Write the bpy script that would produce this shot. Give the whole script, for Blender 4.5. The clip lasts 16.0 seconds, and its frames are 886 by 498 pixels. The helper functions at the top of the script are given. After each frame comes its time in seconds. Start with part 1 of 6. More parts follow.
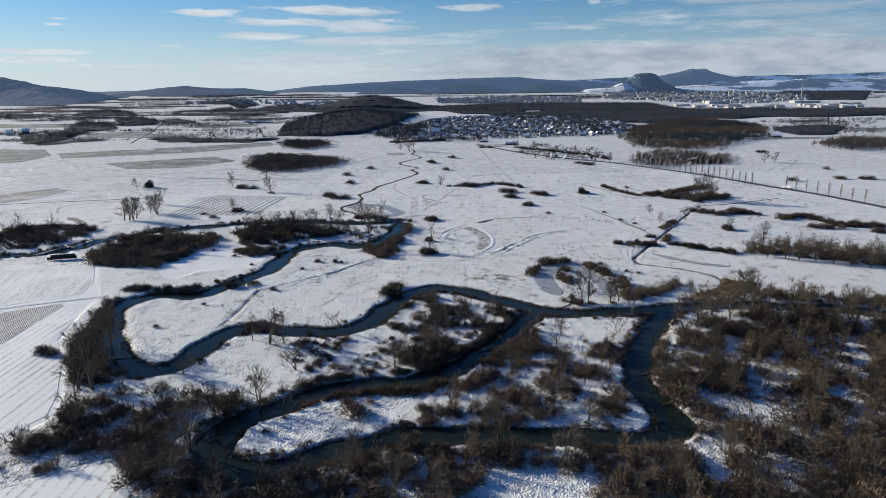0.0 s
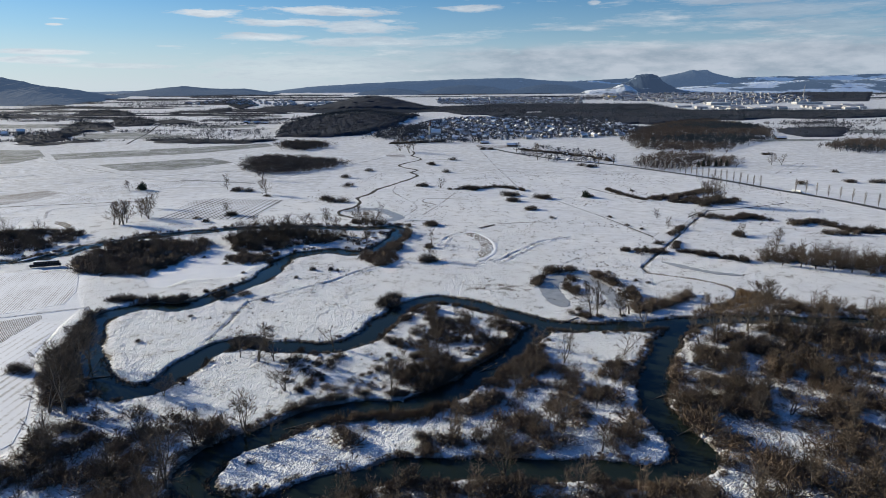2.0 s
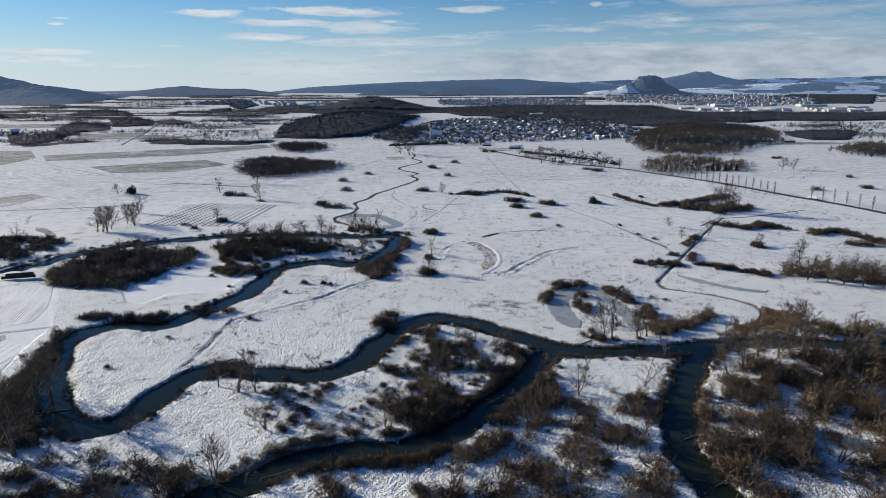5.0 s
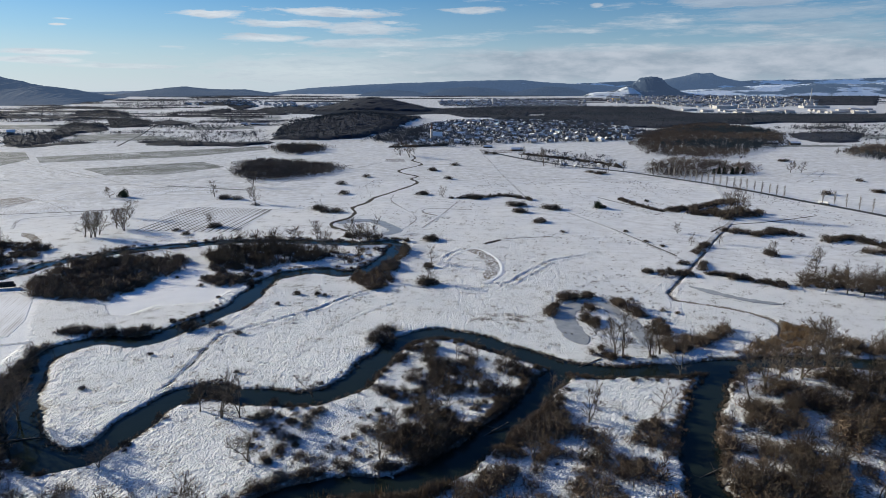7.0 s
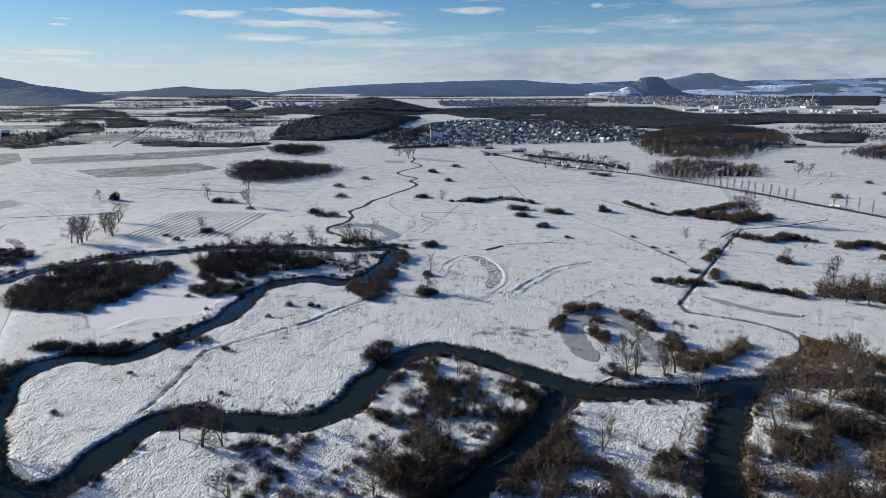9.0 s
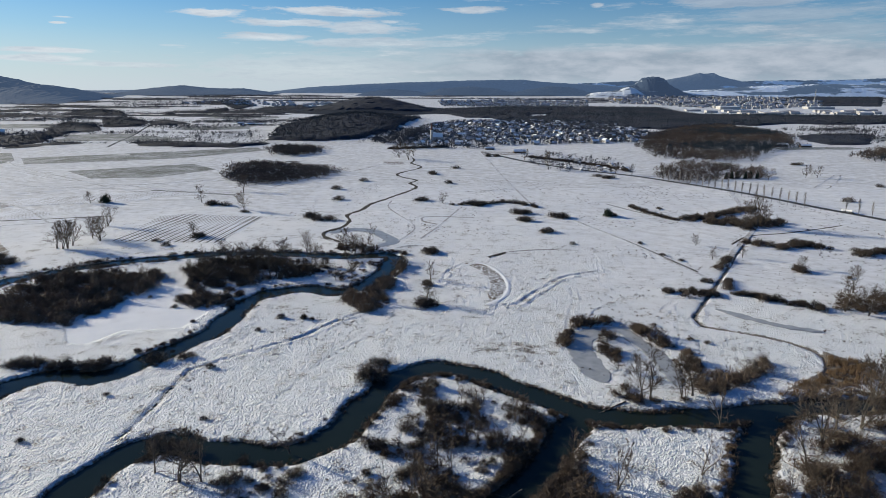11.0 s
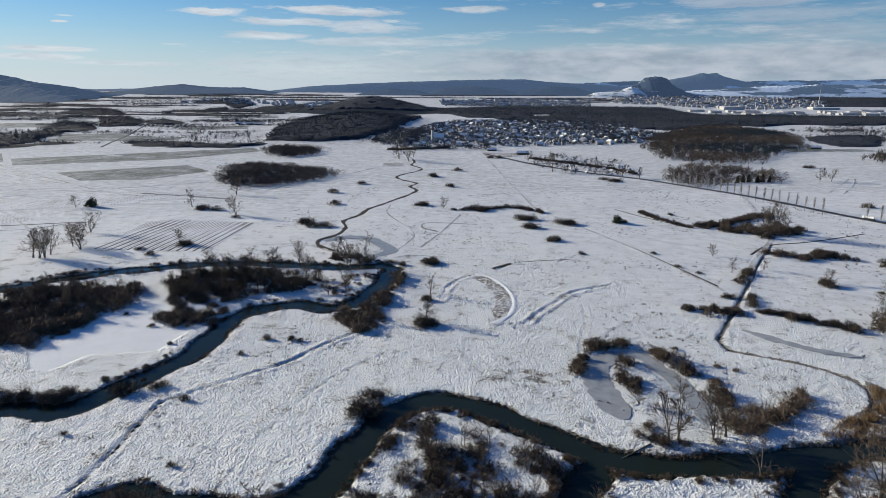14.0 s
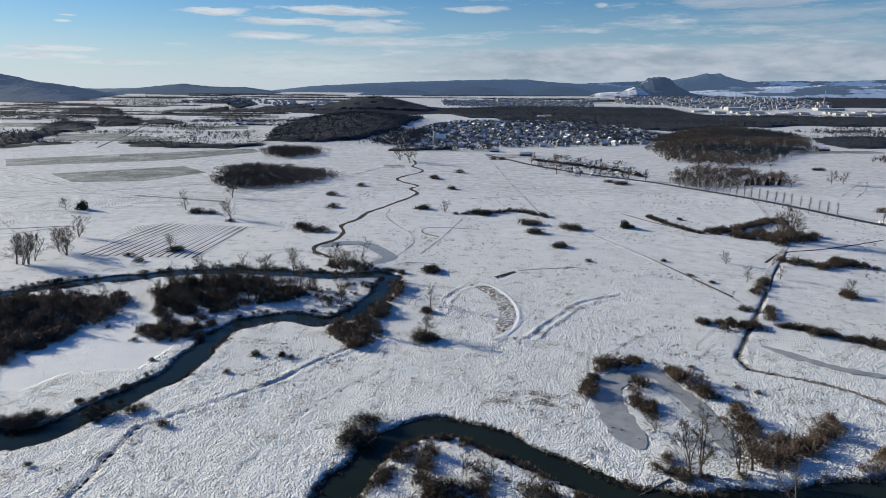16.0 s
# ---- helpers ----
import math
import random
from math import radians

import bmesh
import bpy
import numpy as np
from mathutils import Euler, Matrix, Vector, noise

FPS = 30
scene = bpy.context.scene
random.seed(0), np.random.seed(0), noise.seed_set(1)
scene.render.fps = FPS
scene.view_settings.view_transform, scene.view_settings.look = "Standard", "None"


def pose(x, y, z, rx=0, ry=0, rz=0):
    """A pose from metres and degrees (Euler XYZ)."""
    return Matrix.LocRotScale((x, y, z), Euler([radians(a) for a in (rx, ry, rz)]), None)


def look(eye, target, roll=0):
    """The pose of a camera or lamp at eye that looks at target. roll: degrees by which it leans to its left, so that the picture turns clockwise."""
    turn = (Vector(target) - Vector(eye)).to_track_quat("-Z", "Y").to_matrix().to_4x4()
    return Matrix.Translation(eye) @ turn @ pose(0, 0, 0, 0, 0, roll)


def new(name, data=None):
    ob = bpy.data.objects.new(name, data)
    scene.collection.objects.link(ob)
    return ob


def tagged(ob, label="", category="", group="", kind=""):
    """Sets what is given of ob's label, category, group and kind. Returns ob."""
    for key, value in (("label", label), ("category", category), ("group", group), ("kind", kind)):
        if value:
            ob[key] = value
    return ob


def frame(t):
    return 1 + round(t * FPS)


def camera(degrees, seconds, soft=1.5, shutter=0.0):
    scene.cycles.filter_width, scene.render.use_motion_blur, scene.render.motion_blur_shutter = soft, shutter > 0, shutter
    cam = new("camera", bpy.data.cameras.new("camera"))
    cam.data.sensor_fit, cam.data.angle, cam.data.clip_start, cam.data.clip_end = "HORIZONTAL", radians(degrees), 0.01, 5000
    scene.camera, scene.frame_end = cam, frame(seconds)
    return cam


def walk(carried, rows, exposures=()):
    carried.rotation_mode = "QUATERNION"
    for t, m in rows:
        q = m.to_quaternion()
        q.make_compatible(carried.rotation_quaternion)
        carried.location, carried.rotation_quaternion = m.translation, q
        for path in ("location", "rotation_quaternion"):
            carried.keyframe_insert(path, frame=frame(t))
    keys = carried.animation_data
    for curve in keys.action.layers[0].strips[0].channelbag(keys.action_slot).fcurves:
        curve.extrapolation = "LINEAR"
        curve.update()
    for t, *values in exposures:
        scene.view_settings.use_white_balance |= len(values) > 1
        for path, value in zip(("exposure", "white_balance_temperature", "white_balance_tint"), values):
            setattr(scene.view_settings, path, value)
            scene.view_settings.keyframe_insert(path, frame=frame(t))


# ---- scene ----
cam = camera(70.0, 16.0, soft=0.5)
PATH = [
    (0, (0.453, 5.045, 101.29), (0.45, 6.98, 100.784), -0.3),
    (0.5, (0.4, 9.208, 101.238), (0.396, 11.143, 100.731), -0.3),
    (1, (0.356, 13.376, 101.166), (0.352, 15.311, 100.661), -0.2),
    (1.5, (0.296, 17.51, 101.101), (0.292, 19.445, 100.596), -0.2),
    (2, (0.204, 21.651, 101.045), (0.201, 23.587, 100.541), -0.2),
    (2.5, (0.121, 25.77, 101.014), (0.118, 27.705, 100.511), -0.1),
    (3, (0.074, 29.916, 100.974), (0.071, 31.851, 100.47), -0.1),
    (3.5, (0.061, 34.044, 100.944), (0.057, 35.979, 100.441), -0.1),
    (4, (0.073, 38.162, 100.943), (0.068, 40.097, 100.441), -0.0),
    (6.5, (0.258, 58.892, 101.075), (0.252, 60.828, 100.575), 0.0),
    (7, (0.285, 62.997, 101.064), (0.278, 64.934, 100.565), 0.1),
    (7.5, (0.332, 67.059, 101.045), (0.325, 68.995, 100.546), 0.1),
    (8, (0.368, 71.153, 101.028), (0.362, 73.09, 100.528), 0.1),
    (8.5, (0.3, 75.333, 101.032), (0.293, 77.27, 100.532), 0.1),
    (9, (0.182, 79.527, 101.062), (0.175, 81.464, 100.563), 0.1),
    (11.5, (-0.256, 100.566, 101.536), (-0.263, 102.503, 101.035), 0.3),
    (12, (-0.325, 104.876, 101.585), (-0.333, 106.812, 101.084), 0.3),
    (12.5, (-0.396, 109.194, 101.622), (-0.403, 111.13, 101.121), 0.3),
    (13, (-0.461, 113.458, 101.639), (-0.469, 115.394, 101.137), 0.4),
    (13.5, (-0.489, 117.624, 101.636), (-0.497, 119.56, 101.135), 0.4),
    (14, (-0.448, 121.696, 101.616), (-0.457, 123.632, 101.114), 0.4),
    (14.5, (-0.358, 125.76, 101.591), (-0.368, 127.695, 101.089), 0.5),
    (15, (-0.273, 129.914, 101.561), (-0.285, 131.85, 101.059), 0.5),
    (15.5, (-0.156, 134.165, 101.549), (-0.169, 136.101, 101.047), 0.5),
    (16, (-0.054, 138.43, 101.543), (-0.069, 140.366, 101.041), 0.5),
]
walk(cam, [(t, look(eye, target, roll)) for t, eye, target, roll in PATH], exposures=[(0.0, 0.36, 6310, 10), (16.0, 0.29, 6310, 10)])

# ---- light ----
SUN_AZ = 64.0      # degrees from +y towards -x
SUN_EL = 17.0


def sun_way():
    a, e = radians(SUN_AZ), radians(SUN_EL)
    return Vector((-math.sin(a) * math.cos(e), math.cos(a) * math.cos(e), math.sin(e)))


sun = new("sun", bpy.data.lights.new("sun", "SUN"))
sun.data.energy, sun.data.angle, sun.data.color = 5.0, radians(0.5), (1.0, 0.90, 0.69)
sun.matrix_world = look(sun_way() * 500, (0, 0, 0))


class Nodes:
    """Small helper to write node trees in few lines."""

    def __init__(self, tree):
        self.t = tree
        tree.nodes.clear()

    def add(self, kind, ins=None, **props):
        n = self.t.nodes.new(kind)
        for k, v in props.items():
            if k == "operation":
                n.operation = v
            elif k == "blend_type":
                n.blend_type = v
            elif k == "data_type":
                n.data_type = v
            elif k == "attribute_name":
                n.attribute_name = v
            elif k == "wave_type":
                n.wave_type = v
            elif k == "bands_direction":
                n.bands_direction = v
            elif k == "feature":
                n.feature = v
        for k, v in (ins or {}).items():
            if isinstance(v, bpy.types.NodeSocket):
                self.t.links.new(v, n.inputs[k])
            else:
                n.inputs[k].default_value = v
        return n

    def math(self, op, a, b=0.0, c=0.0):
        return self.add("ShaderNodeMath", {0: a, 1: b, 2: c}, operation=op).outputs[0]

    def ramp(self, fac, stops):
        n = self.add("ShaderNodeValToRGB", {0: fac})
        e = n.color_ramp.elements
        while len(e) < len(stops):
            e.new(0.5)
        for el, (p, c) in zip(e, stops):
            el.position = p
            el.color = (c, c, c, 1) if isinstance(c, (int, float)) else (*c, 1)
        return n.outputs[0]

    def mix(self, fac, a, b, blend="MIX"):
        n = self.add("ShaderNodeMix", {0: fac}, data_type="RGBA", blend_type=blend)
        for i, v in ((6, a), (7, b)):
            if isinstance(v, bpy.types.NodeSocket):
                self.t.links.new(v, n.inputs[i])
            else:
                n.inputs[i].default_value = (*v, 1)
        return n.outputs[2]

    def noise(self, vec, scale, detail=4.0, rough=0.55):
        return self.add("ShaderNodeTexNoise", {"Vector": vec, "Scale": scale, "Detail": detail, "Roughness": rough}).outputs[0]


def make_world():
    w = bpy.data.worlds.new("sky")
    scene.world = w
    w.use_nodes = True
    N = Nodes(w.node_tree)
    sky = N.t.nodes.new("ShaderNodeTexSky")
    sky.sky_type = "NISHITA"
    sky.sun_disc = False
    sky.sun_elevation, sky.sun_rotation = radians(SUN_EL), radians(-SUN_AZ)
    sky.altitude, sky.air_density, sky.dust_density, sky.ozone_density = 500, 1.0, 0.15, 3.0
    d = N.add("ShaderNodeTexCoord").outputs["Generated"]
    s = N.add("ShaderNodeSeparateXYZ", {0: d})
    x, y, z = s.outputs
    el = N.math("ARCTAN2", z, N.math("SQRT", N.math("ADD", N.math("MULTIPLY", x, x), N.math("MULTIPLY", y, y))))
    az = N.math("ARCTAN2", x, y)
    # the clear sky as the clip's camera renders it, with pale haze over the horizon
    tint = N.mix(N.ramp(el, [(0.12, 0.0), (0.4, 1.0)]), (0.52, 0.83, 1.08), (0.40, 0.76, 1.16))
    clear = N.mix(1.0, sky.outputs[0], tint, "MULTIPLY")
    towards = N.math("ADD", N.math("MULTIPLY", x, -math.sin(radians(SUN_AZ))), N.math("MULTIPLY", y, math.cos(radians(SUN_AZ))))
    near_sun = N.ramp(N.math("ADD", N.math("MULTIPLY", towards, 0.5), 0.5), [(0.4, 0.0), (0.95, 1.0)])
    hazy = N.ramp(el, [(0.0, 0.85), (0.035, 0.62), (0.075, 0.26), (0.13, 0.0)])
    clear = N.mix(hazy, clear, N.mix(near_sun, (4.1, 5.1, 6.3), (7.3, 7.9, 8.4)))
    # stretched clouds: flat streaks low over the horizon, denser away from the sun
    v = N.add("ShaderNodeCombineXYZ", {0: N.math("MULTIPLY", az, 3.2), 1: N.math("MULTIPLY", el, 34.0), 2: 3.7}).outputs[0]
    n1 = N.noise(v, 1.6, 8, 0.62)
    v2 = N.add("ShaderNodeCombineXYZ", {0: N.math("MULTIPLY", az, 12.0), 1: N.math("MULTIPLY", el, 75.0), 2: 8.1}).outputs[0]
    n2 = N.noise(v2, 1.4, 8, 0.66)
    veil = N.ramp(el, [(0.0, 0.35), (0.02, 0.62), (0.055, 0.66), (0.09, 0.42), (0.13, 0.34), (0.22, 0.12), (0.32, 0.0)])
    right = N.add("ShaderNodeMapRange", {0: az, 1: -0.45, 2: 0.45, 3: -0.10, 4: 0.17}).outputs[0]
    cover = N.math("ADD", n1, N.math("MULTIPLY", N.math("SUBTRACT", n2, 0.5), 0.5))
    thr = N.math("SUBTRACT", 0.80, N.math("ADD", right, N.math("MULTIPLY", veil, 0.42)))
    cloud = N.add("ShaderNodeMapRange", {0: cover, 1: thr, 2: N.math("ADD", thr, 0.26), 3: 0.0, 4: 0.9}).outputs[0]
    # a few long white streaks, each an ellipse with a torn edge
    out = cloud
    for a, e, ra, re, full in ((-19.2, 5.62, 2.8, 0.32, 1.00), (-9.9, 6.01, 5.5, 0.38, 1.00), (-13.2, 5.03, 4.1, 0.31, 0.90), (-7.2, 4.73, 3.8, 0.54, 0.80), (-14.8, 3.82, 3.3, 0.33, 0.90), (-7.0, 3.55, 6.9, 0.37, 0.70),
                               (-30.6, 2.42, 3.5, 0.22, 0.90), (-31.6, 1.83, 3.9, 0.26, 0.80), (-26.2, 1.48, 4.6, 0.19, 0.60), (-10.5, 1.37, 10.7, 1.28, 0.45), (2.4, 6.20, 2.6, 0.29, 0.90), (12.7, 6.46, 0.6, 0.20, 0.80),
                               (24.5, 6.43, 6.6, 0.41, 0.70), (26.9, 5.35, 6.7, 0.48, 0.55), (31.0, 4.10, 3.5, 0.59, 0.55), (-29.8, 4.82, 0.7, 0.08, 0.60), (-30.2, 4.39, 0.6, 0.10, 1.00), (-4.7, 5.21, 1.0, 0.18, 0.70),
                               (-22.5, 3.02, 1.1, 0.09, 0.40)):
        u = N.math("DIVIDE", N.math("SUBTRACT", az, radians(a)), radians(ra))
        k = N.math("DIVIDE", N.math("SUBTRACT", el, radians(e)), radians(re))
        r = N.math("SQRT", N.math("ADD", N.math("MULTIPLY", u, u), N.math("MULTIPLY", k, k)))
        r = N.math("ADD", r, N.math("MULTIPLY", N.math("SUBTRACT", n2, 0.5), 3.0))
        m = N.add("ShaderNodeMapRange", {0: r, 1: 0.62, 2: 1.12, 3: full * 0.92, 4: 0.0}).outputs[0]
        out = N.math("MAXIMUM", out, m)
    # clouds are white towards the sun and greyer away from it
    grey = N.mix(near_sun, (4.7, 5.4, 6.2), (8.6, 9.0, 9.2))
    shade = N.mix(N.ramp(n2, [(0.35, 0.0), (0.65, 1.0)]), (0.74, 0.77, 0.82), (1.12, 1.1, 1.07))
    grey = N.mix(1.0, grey, shade, "MULTIPLY")
    col = N.mix(out, clear, grey)
    # grey heaped cloud bank low over the horizon away from the sun
    v3 = N.add("ShaderNodeCombineXYZ", {0: N.math("MULTIPLY", az, 13.0), 1: N.math("MULTIPLY", el, 42.0), 2: 1.3}).outputs[0]
    heap = N.noise(v3, 1.0, 7, 0.6)
    band = N.ramp(N.math("MULTIPLY", el, 10.0), [(0.0, 0.35), (0.2, 0.95), (0.42, 0.95), (0.62, 0.0)])
    side = N.add("ShaderNodeMapRange", {0: az, 1: -0.12, 2: 0.12, 3: 0.0, 4: 1.0}).outputs[0]
    edge = N.add("ShaderNodeMapRange", {0: N.math("ADD", heap, N.math("MULTIPLY", band, 0.4)), 1: 0.52, 2: 0.72, 3: 0.0, 4: 0.85}).outputs[0]
    lit = N.mix(N.ramp(heap, [(0.36, 0.0), (0.6, 1.0)]), (3.5, 4.2, 5.0), (5.6, 6.1, 6.8))
    col = N.mix(N.math("MULTIPLY", N.math("MULTIPLY", edge, side), N.math("MINIMUM", N.math("MULTIPLY", band, 1.3), 1.0)), col, lit)
    bg = N.add("ShaderNodeBackground", {0: col, 1: 0.0715})
    o = N.add("ShaderNodeOutputWorld", {0: bg.outputs[0]})


make_world()


# ---- materials ----
def material(name):
    m = bpy.data.materials.new(name)
    m.use_nodes = True
    return m, Nodes(m.node_tree)


def finish(N, color, rough=0.8, bump=None, strength=0.3, distance=0.1, metallic=0.0, spec=0.3):
    ins = {"Base Color": color, "Roughness": rough, "Metallic": metallic, "Specular IOR Level": spec}
    if bump is not None:
        ins["Normal"] = N.add("ShaderNodeBump", {"Strength": strength, "Distance": distance, "Height": bump}).outputs[0]
    if not isinstance(color, bpy.types.NodeSocket):
        ins["Base Color"] = (*color, 1)
    b = N.add("ShaderNodeBsdfPrincipled", ins)
    N.add("ShaderNodeOutputMaterial", {0: b.outputs[0]})


def snow_ground():
    m, N = material("snow_meadow")
    p = N.add("ShaderNodeNewGeometry").outputs["Position"]
    rough = N.add("ShaderNodeAttribute", attribute_name="rough").outputs["Fac"]
    soil = N.add("ShaderNodeAttribute", attribute_name="soil").outputs["Fac"]
    clean = N.add("ShaderNodeAttribute", attribute_name="clean").outputs["Fac"]
    plain = N.math("SUBTRACT", 1.0, rough)
    tuft = N.noise(p, 1.25, 8, 0.72)
    fine = N.noise(p, 3.1, 5, 0.7)
    wide = N.noise(p, 0.02, 6, 0.65)
    patchy = N.noise(p, 0.11, 6, 0.7)
    # faint furrows and drifts on the farmed plain
    wv = N.add("ShaderNodeVectorMath", {0: N.add("ShaderNodeTexNoise", {"Vector": p, "Scale": 0.006, "Detail": 2.0}).outputs["Color"], 1: (150.0, 150.0, 0.0)}, operation="MULTIPLY").outputs[0]
    v = N.add("ShaderNodeVectorMath", {0: p, 1: wv}, operation="ADD").outputs[0]
    v = N.add("ShaderNodeVectorRotate", {"Vector": v, "Angle": 0.32}).outputs[0]
    v = N.add("ShaderNodeVectorMath", {0: v, 1: (0.022, 0.2, 0.05)}, operation="MULTIPLY").outputs[0]
    lines = N.noise(v, 1.0, 7, 0.72)
    snow = N.mix(N.ramp(wide, [(0.3, 0.0), (0.7, 1.0)]), (0.80, 0.82, 0.85), (0.90, 0.905, 0.91))
    thin = N.ramp(N.math("ADD", N.math("MULTIPLY", lines, 0.5), N.math("MULTIPLY", patchy, 0.5)), [(0.40, 0.0), (0.60, 0.7)])
    thin = N.math("MULTIPLY", thin, N.math("SUBTRACT", 1.0, N.math("MULTIPLY", clean, 0.9)))
    snow = N.mix(N.math("MULTIPLY", thin, N.math("ADD", N.math("MULTIPLY", plain, 1.15), 0.12)), snow, (0.36, 0.35, 0.32))
    # hummocks of tussock grass under the snow, with brown grass and painted shade in the hollows between them
    hv = N.add("ShaderNodeVectorMath", {0: p, 1: N.add("ShaderNodeTexNoise", {"Vector": p, "Scale": 0.6, "Detail": 2.0}).outputs["Color"]}, operation="ADD").outputs[0]
    hum = N.add("ShaderNodeTexVoronoi", {"Vector": hv, "Scale": 1.45, "Randomness": 1.0}).outputs["Distance"]
    hum = N.math("SUBTRACT", 1.0, N.ramp(hum, [(0.0, 0.0), (0.62, 1.0)]))
    amp = N.math("MULTIPLY", N.math("MULTIPLY", rough, rough), N.ramp(patchy, [(0.32, 0.5), (0.62, 1.0)]))
    bare = N.math("ADD", N.math("MULTIPLY", tuft, 0.62), N.math("ADD", N.math("MULTIPLY", fine, 0.38), N.math("MULTIPLY", N.math("SUBTRACT", patchy, 0.5), 0.8)))
    bare = N.math("ADD", bare, N.math("MULTIPLY", N.math("MULTIPLY", N.math("SUBTRACT", 0.55, hum), amp), 0.16))
    lim = N.math("SUBTRACT", 0.67, N.math("ADD", N.math("MULTIPLY", rough, 0.05), N.math("MULTIPLY", soil, 0.36)))
    grass = N.add("ShaderNodeMapRange", {0: bare, 1: lim, 2: N.math("ADD", lim, 0.12), 3: 0.0, 4: 0.88}).outputs[0]
    earth = N.mix(fine, (0.05, 0.038, 0.025), (0.17, 0.13, 0.08))
    col = N.mix(grass, snow, earth)
    h = N.math("ADD", N.math("MULTIPLY", hum, N.math("ADD", 0.02, N.math("MULTIPLY", amp, 0.66))), N.math("ADD", N.math("MULTIPLY", fine, 0.16), N.math("MULTIPLY", tuft, 0.2)))
    h = N.math("ADD", h, N.math("MULTIPLY", N.math("MULTIPLY", N.noise(p, 0.42, 3, 0.6), amp), 1.5))
    h = N.math("ADD", h, N.math("MULTIPLY", N.math("MULTIPLY", lines, plain), N.math("SUBTRACT", 1.4, clean)))
    finish(N, col, 0.75, h, 1.0, 0.95)
    return m


def field_mat(name, angle, gap, dark, light, amount, strength=0.5, rows=0.35, sway=3.0):
    """Ploughed or sown snow field, with rows at an angle and a distance in metres."""
    m, N = material(name)
    p = N.add("ShaderNodeNewGeometry").outputs["Position"]
    r = N.add("ShaderNodeVectorRotate", {"Vector": p, "Angle": radians(angle)}).outputs[0]
    s = N.add("ShaderNodeSeparateXYZ", {0: r}).outputs[0]
    wob = N.noise(p, 0.05, 3)
    ph = N.math("ADD", N.math("MULTIPLY", s, 2 * math.pi / gap), N.math("MULTIPLY", wob, sway))
    row = N.math("ADD", N.math("MULTIPLY", N.math("SINE", ph), 0.5), 0.5)
    n = N.noise(p, 0.8, 5, 0.65)
    v = N.add("ShaderNodeVectorMath", {0: r, 1: (0.3, 0.02, 0.1)}, operation="MULTIPLY").outputs[0]
    big = N.math("ADD", N.math("MULTIPLY", N.noise(v, 1.0, 6, 0.7), 0.7), N.math("MULTIPLY", N.noise(p, 0.03, 5, 0.65), 0.6))
    k = N.math("ADD", N.math("MULTIPLY", row, rows), N.math("ADD", N.math("MULTIPLY", n, 0.8 - rows), N.math("MULTIPLY", N.math("SUBTRACT", big, 0.38), 0.8)))
    k = N.add("ShaderNodeMapRange", {0: k, 1: 0.86 - amount * 0.5, 2: 1.0 - amount * 0.4, 3: 0.0, 4: 1.0}).outputs[0]
    finish(N, N.mix(k, light, dark), 0.8, N.math("ADD", N.math("MULTIPLY", row, rows * 2.5), n), strength, 0.2)
    return m


def plain_mat(name, a, b, scale=2.0, rough=0.8, strength=0.3, distance=0.05, spec=0.3, islands=False):
    m, N = material(name)
    g = N.add("ShaderNodeNewGeometry")
    n = N.noise(g.outputs["Position"], scale, 5, 0.6)
    k = N.ramp(n, [(0.3, 0.0), (0.7, 1.0)])
    col = N.mix(k, a, b)
    if islands:
        isl = N.math("ADD", N.math("MULTIPLY", g.outputs["Random Per Island"], 0.7), 0.62)
        rnd = N.math("MULTIPLY", isl, N.math("ADD", 0.7, N.math("MULTIPLY", N.add("ShaderNodeObjectInfo").outputs["Random"], 0.6)))
        c = N.add("ShaderNodeCombineColor", {0: rnd, 1: rnd, 2: rnd}).outputs[0]
        col = N.mix(1.0, col, c, "MULTIPLY")
    finish(N, col, rough, n, strength, distance, spec=spec)
    return m


def canopy_mat(name, a, b, scale):
    """Far leafless or evergreen canopy: a soft rough surface without facets."""
    m, N = material(name)
    g = N.add("ShaderNodeNewGeometry")
    n = N.noise(g.outputs["Position"], scale, 5, 0.6)
    col = N.mix(N.ramp(n, [(0.3, 0.0), (0.7, 1.0)]), a, b)
    k = N.math("ADD", N.math("MULTIPLY", g.outputs["Random Per Island"], 0.7), 0.65)
    col = N.mix(1.0, col, N.add("ShaderNodeCombineColor", {0: k, 1: k, 2: k}).outputs[0], "MULTIPLY")
    soft = N.add("ShaderNodeVectorMath", {0: g.outputs["Normal"], 1: (0.45, 0.45, 0.45)}, operation="MULTIPLY").outputs[0]
    soft = N.add("ShaderNodeVectorMath", {0: soft, 1: (0.0, 0.0, 0.75)}, operation="ADD").outputs[0]
    soft = N.add("ShaderNodeVectorMath", {0: soft}, operation="NORMALIZE").outputs[0]
    b = N.add("ShaderNodeBsdfPrincipled", {"Base Color": col, "Roughness": 0.95, "Specular IOR Level": 0.05, "Normal": soft})
    N.add("ShaderNodeOutputMaterial", {0: b.outputs[0]})
    return m


def water_mat():
    m, N = material("river_water")
    p = N.add("ShaderNodeNewGeometry").outputs["Position"]
    n = N.noise(p, 0.9, 3, 0.5)
    c = N.mix(N.noise(p, 0.05, 3), (0.010, 0.017, 0.014), (0.020, 0.028, 0.022))
    b = N.add("ShaderNodeBsdfPrincipled", {"Base Color": c, "Roughness": 0.07, "IOR": 1.33, "Specular IOR Level": 0.2,
              "Normal": N.add("ShaderNodeBump", {"Strength": 0.05, "Distance": 0.05, "Height": n}).outputs[0]})
    N.add("ShaderNodeOutputMaterial", {0: b.outputs[0]})
    return m


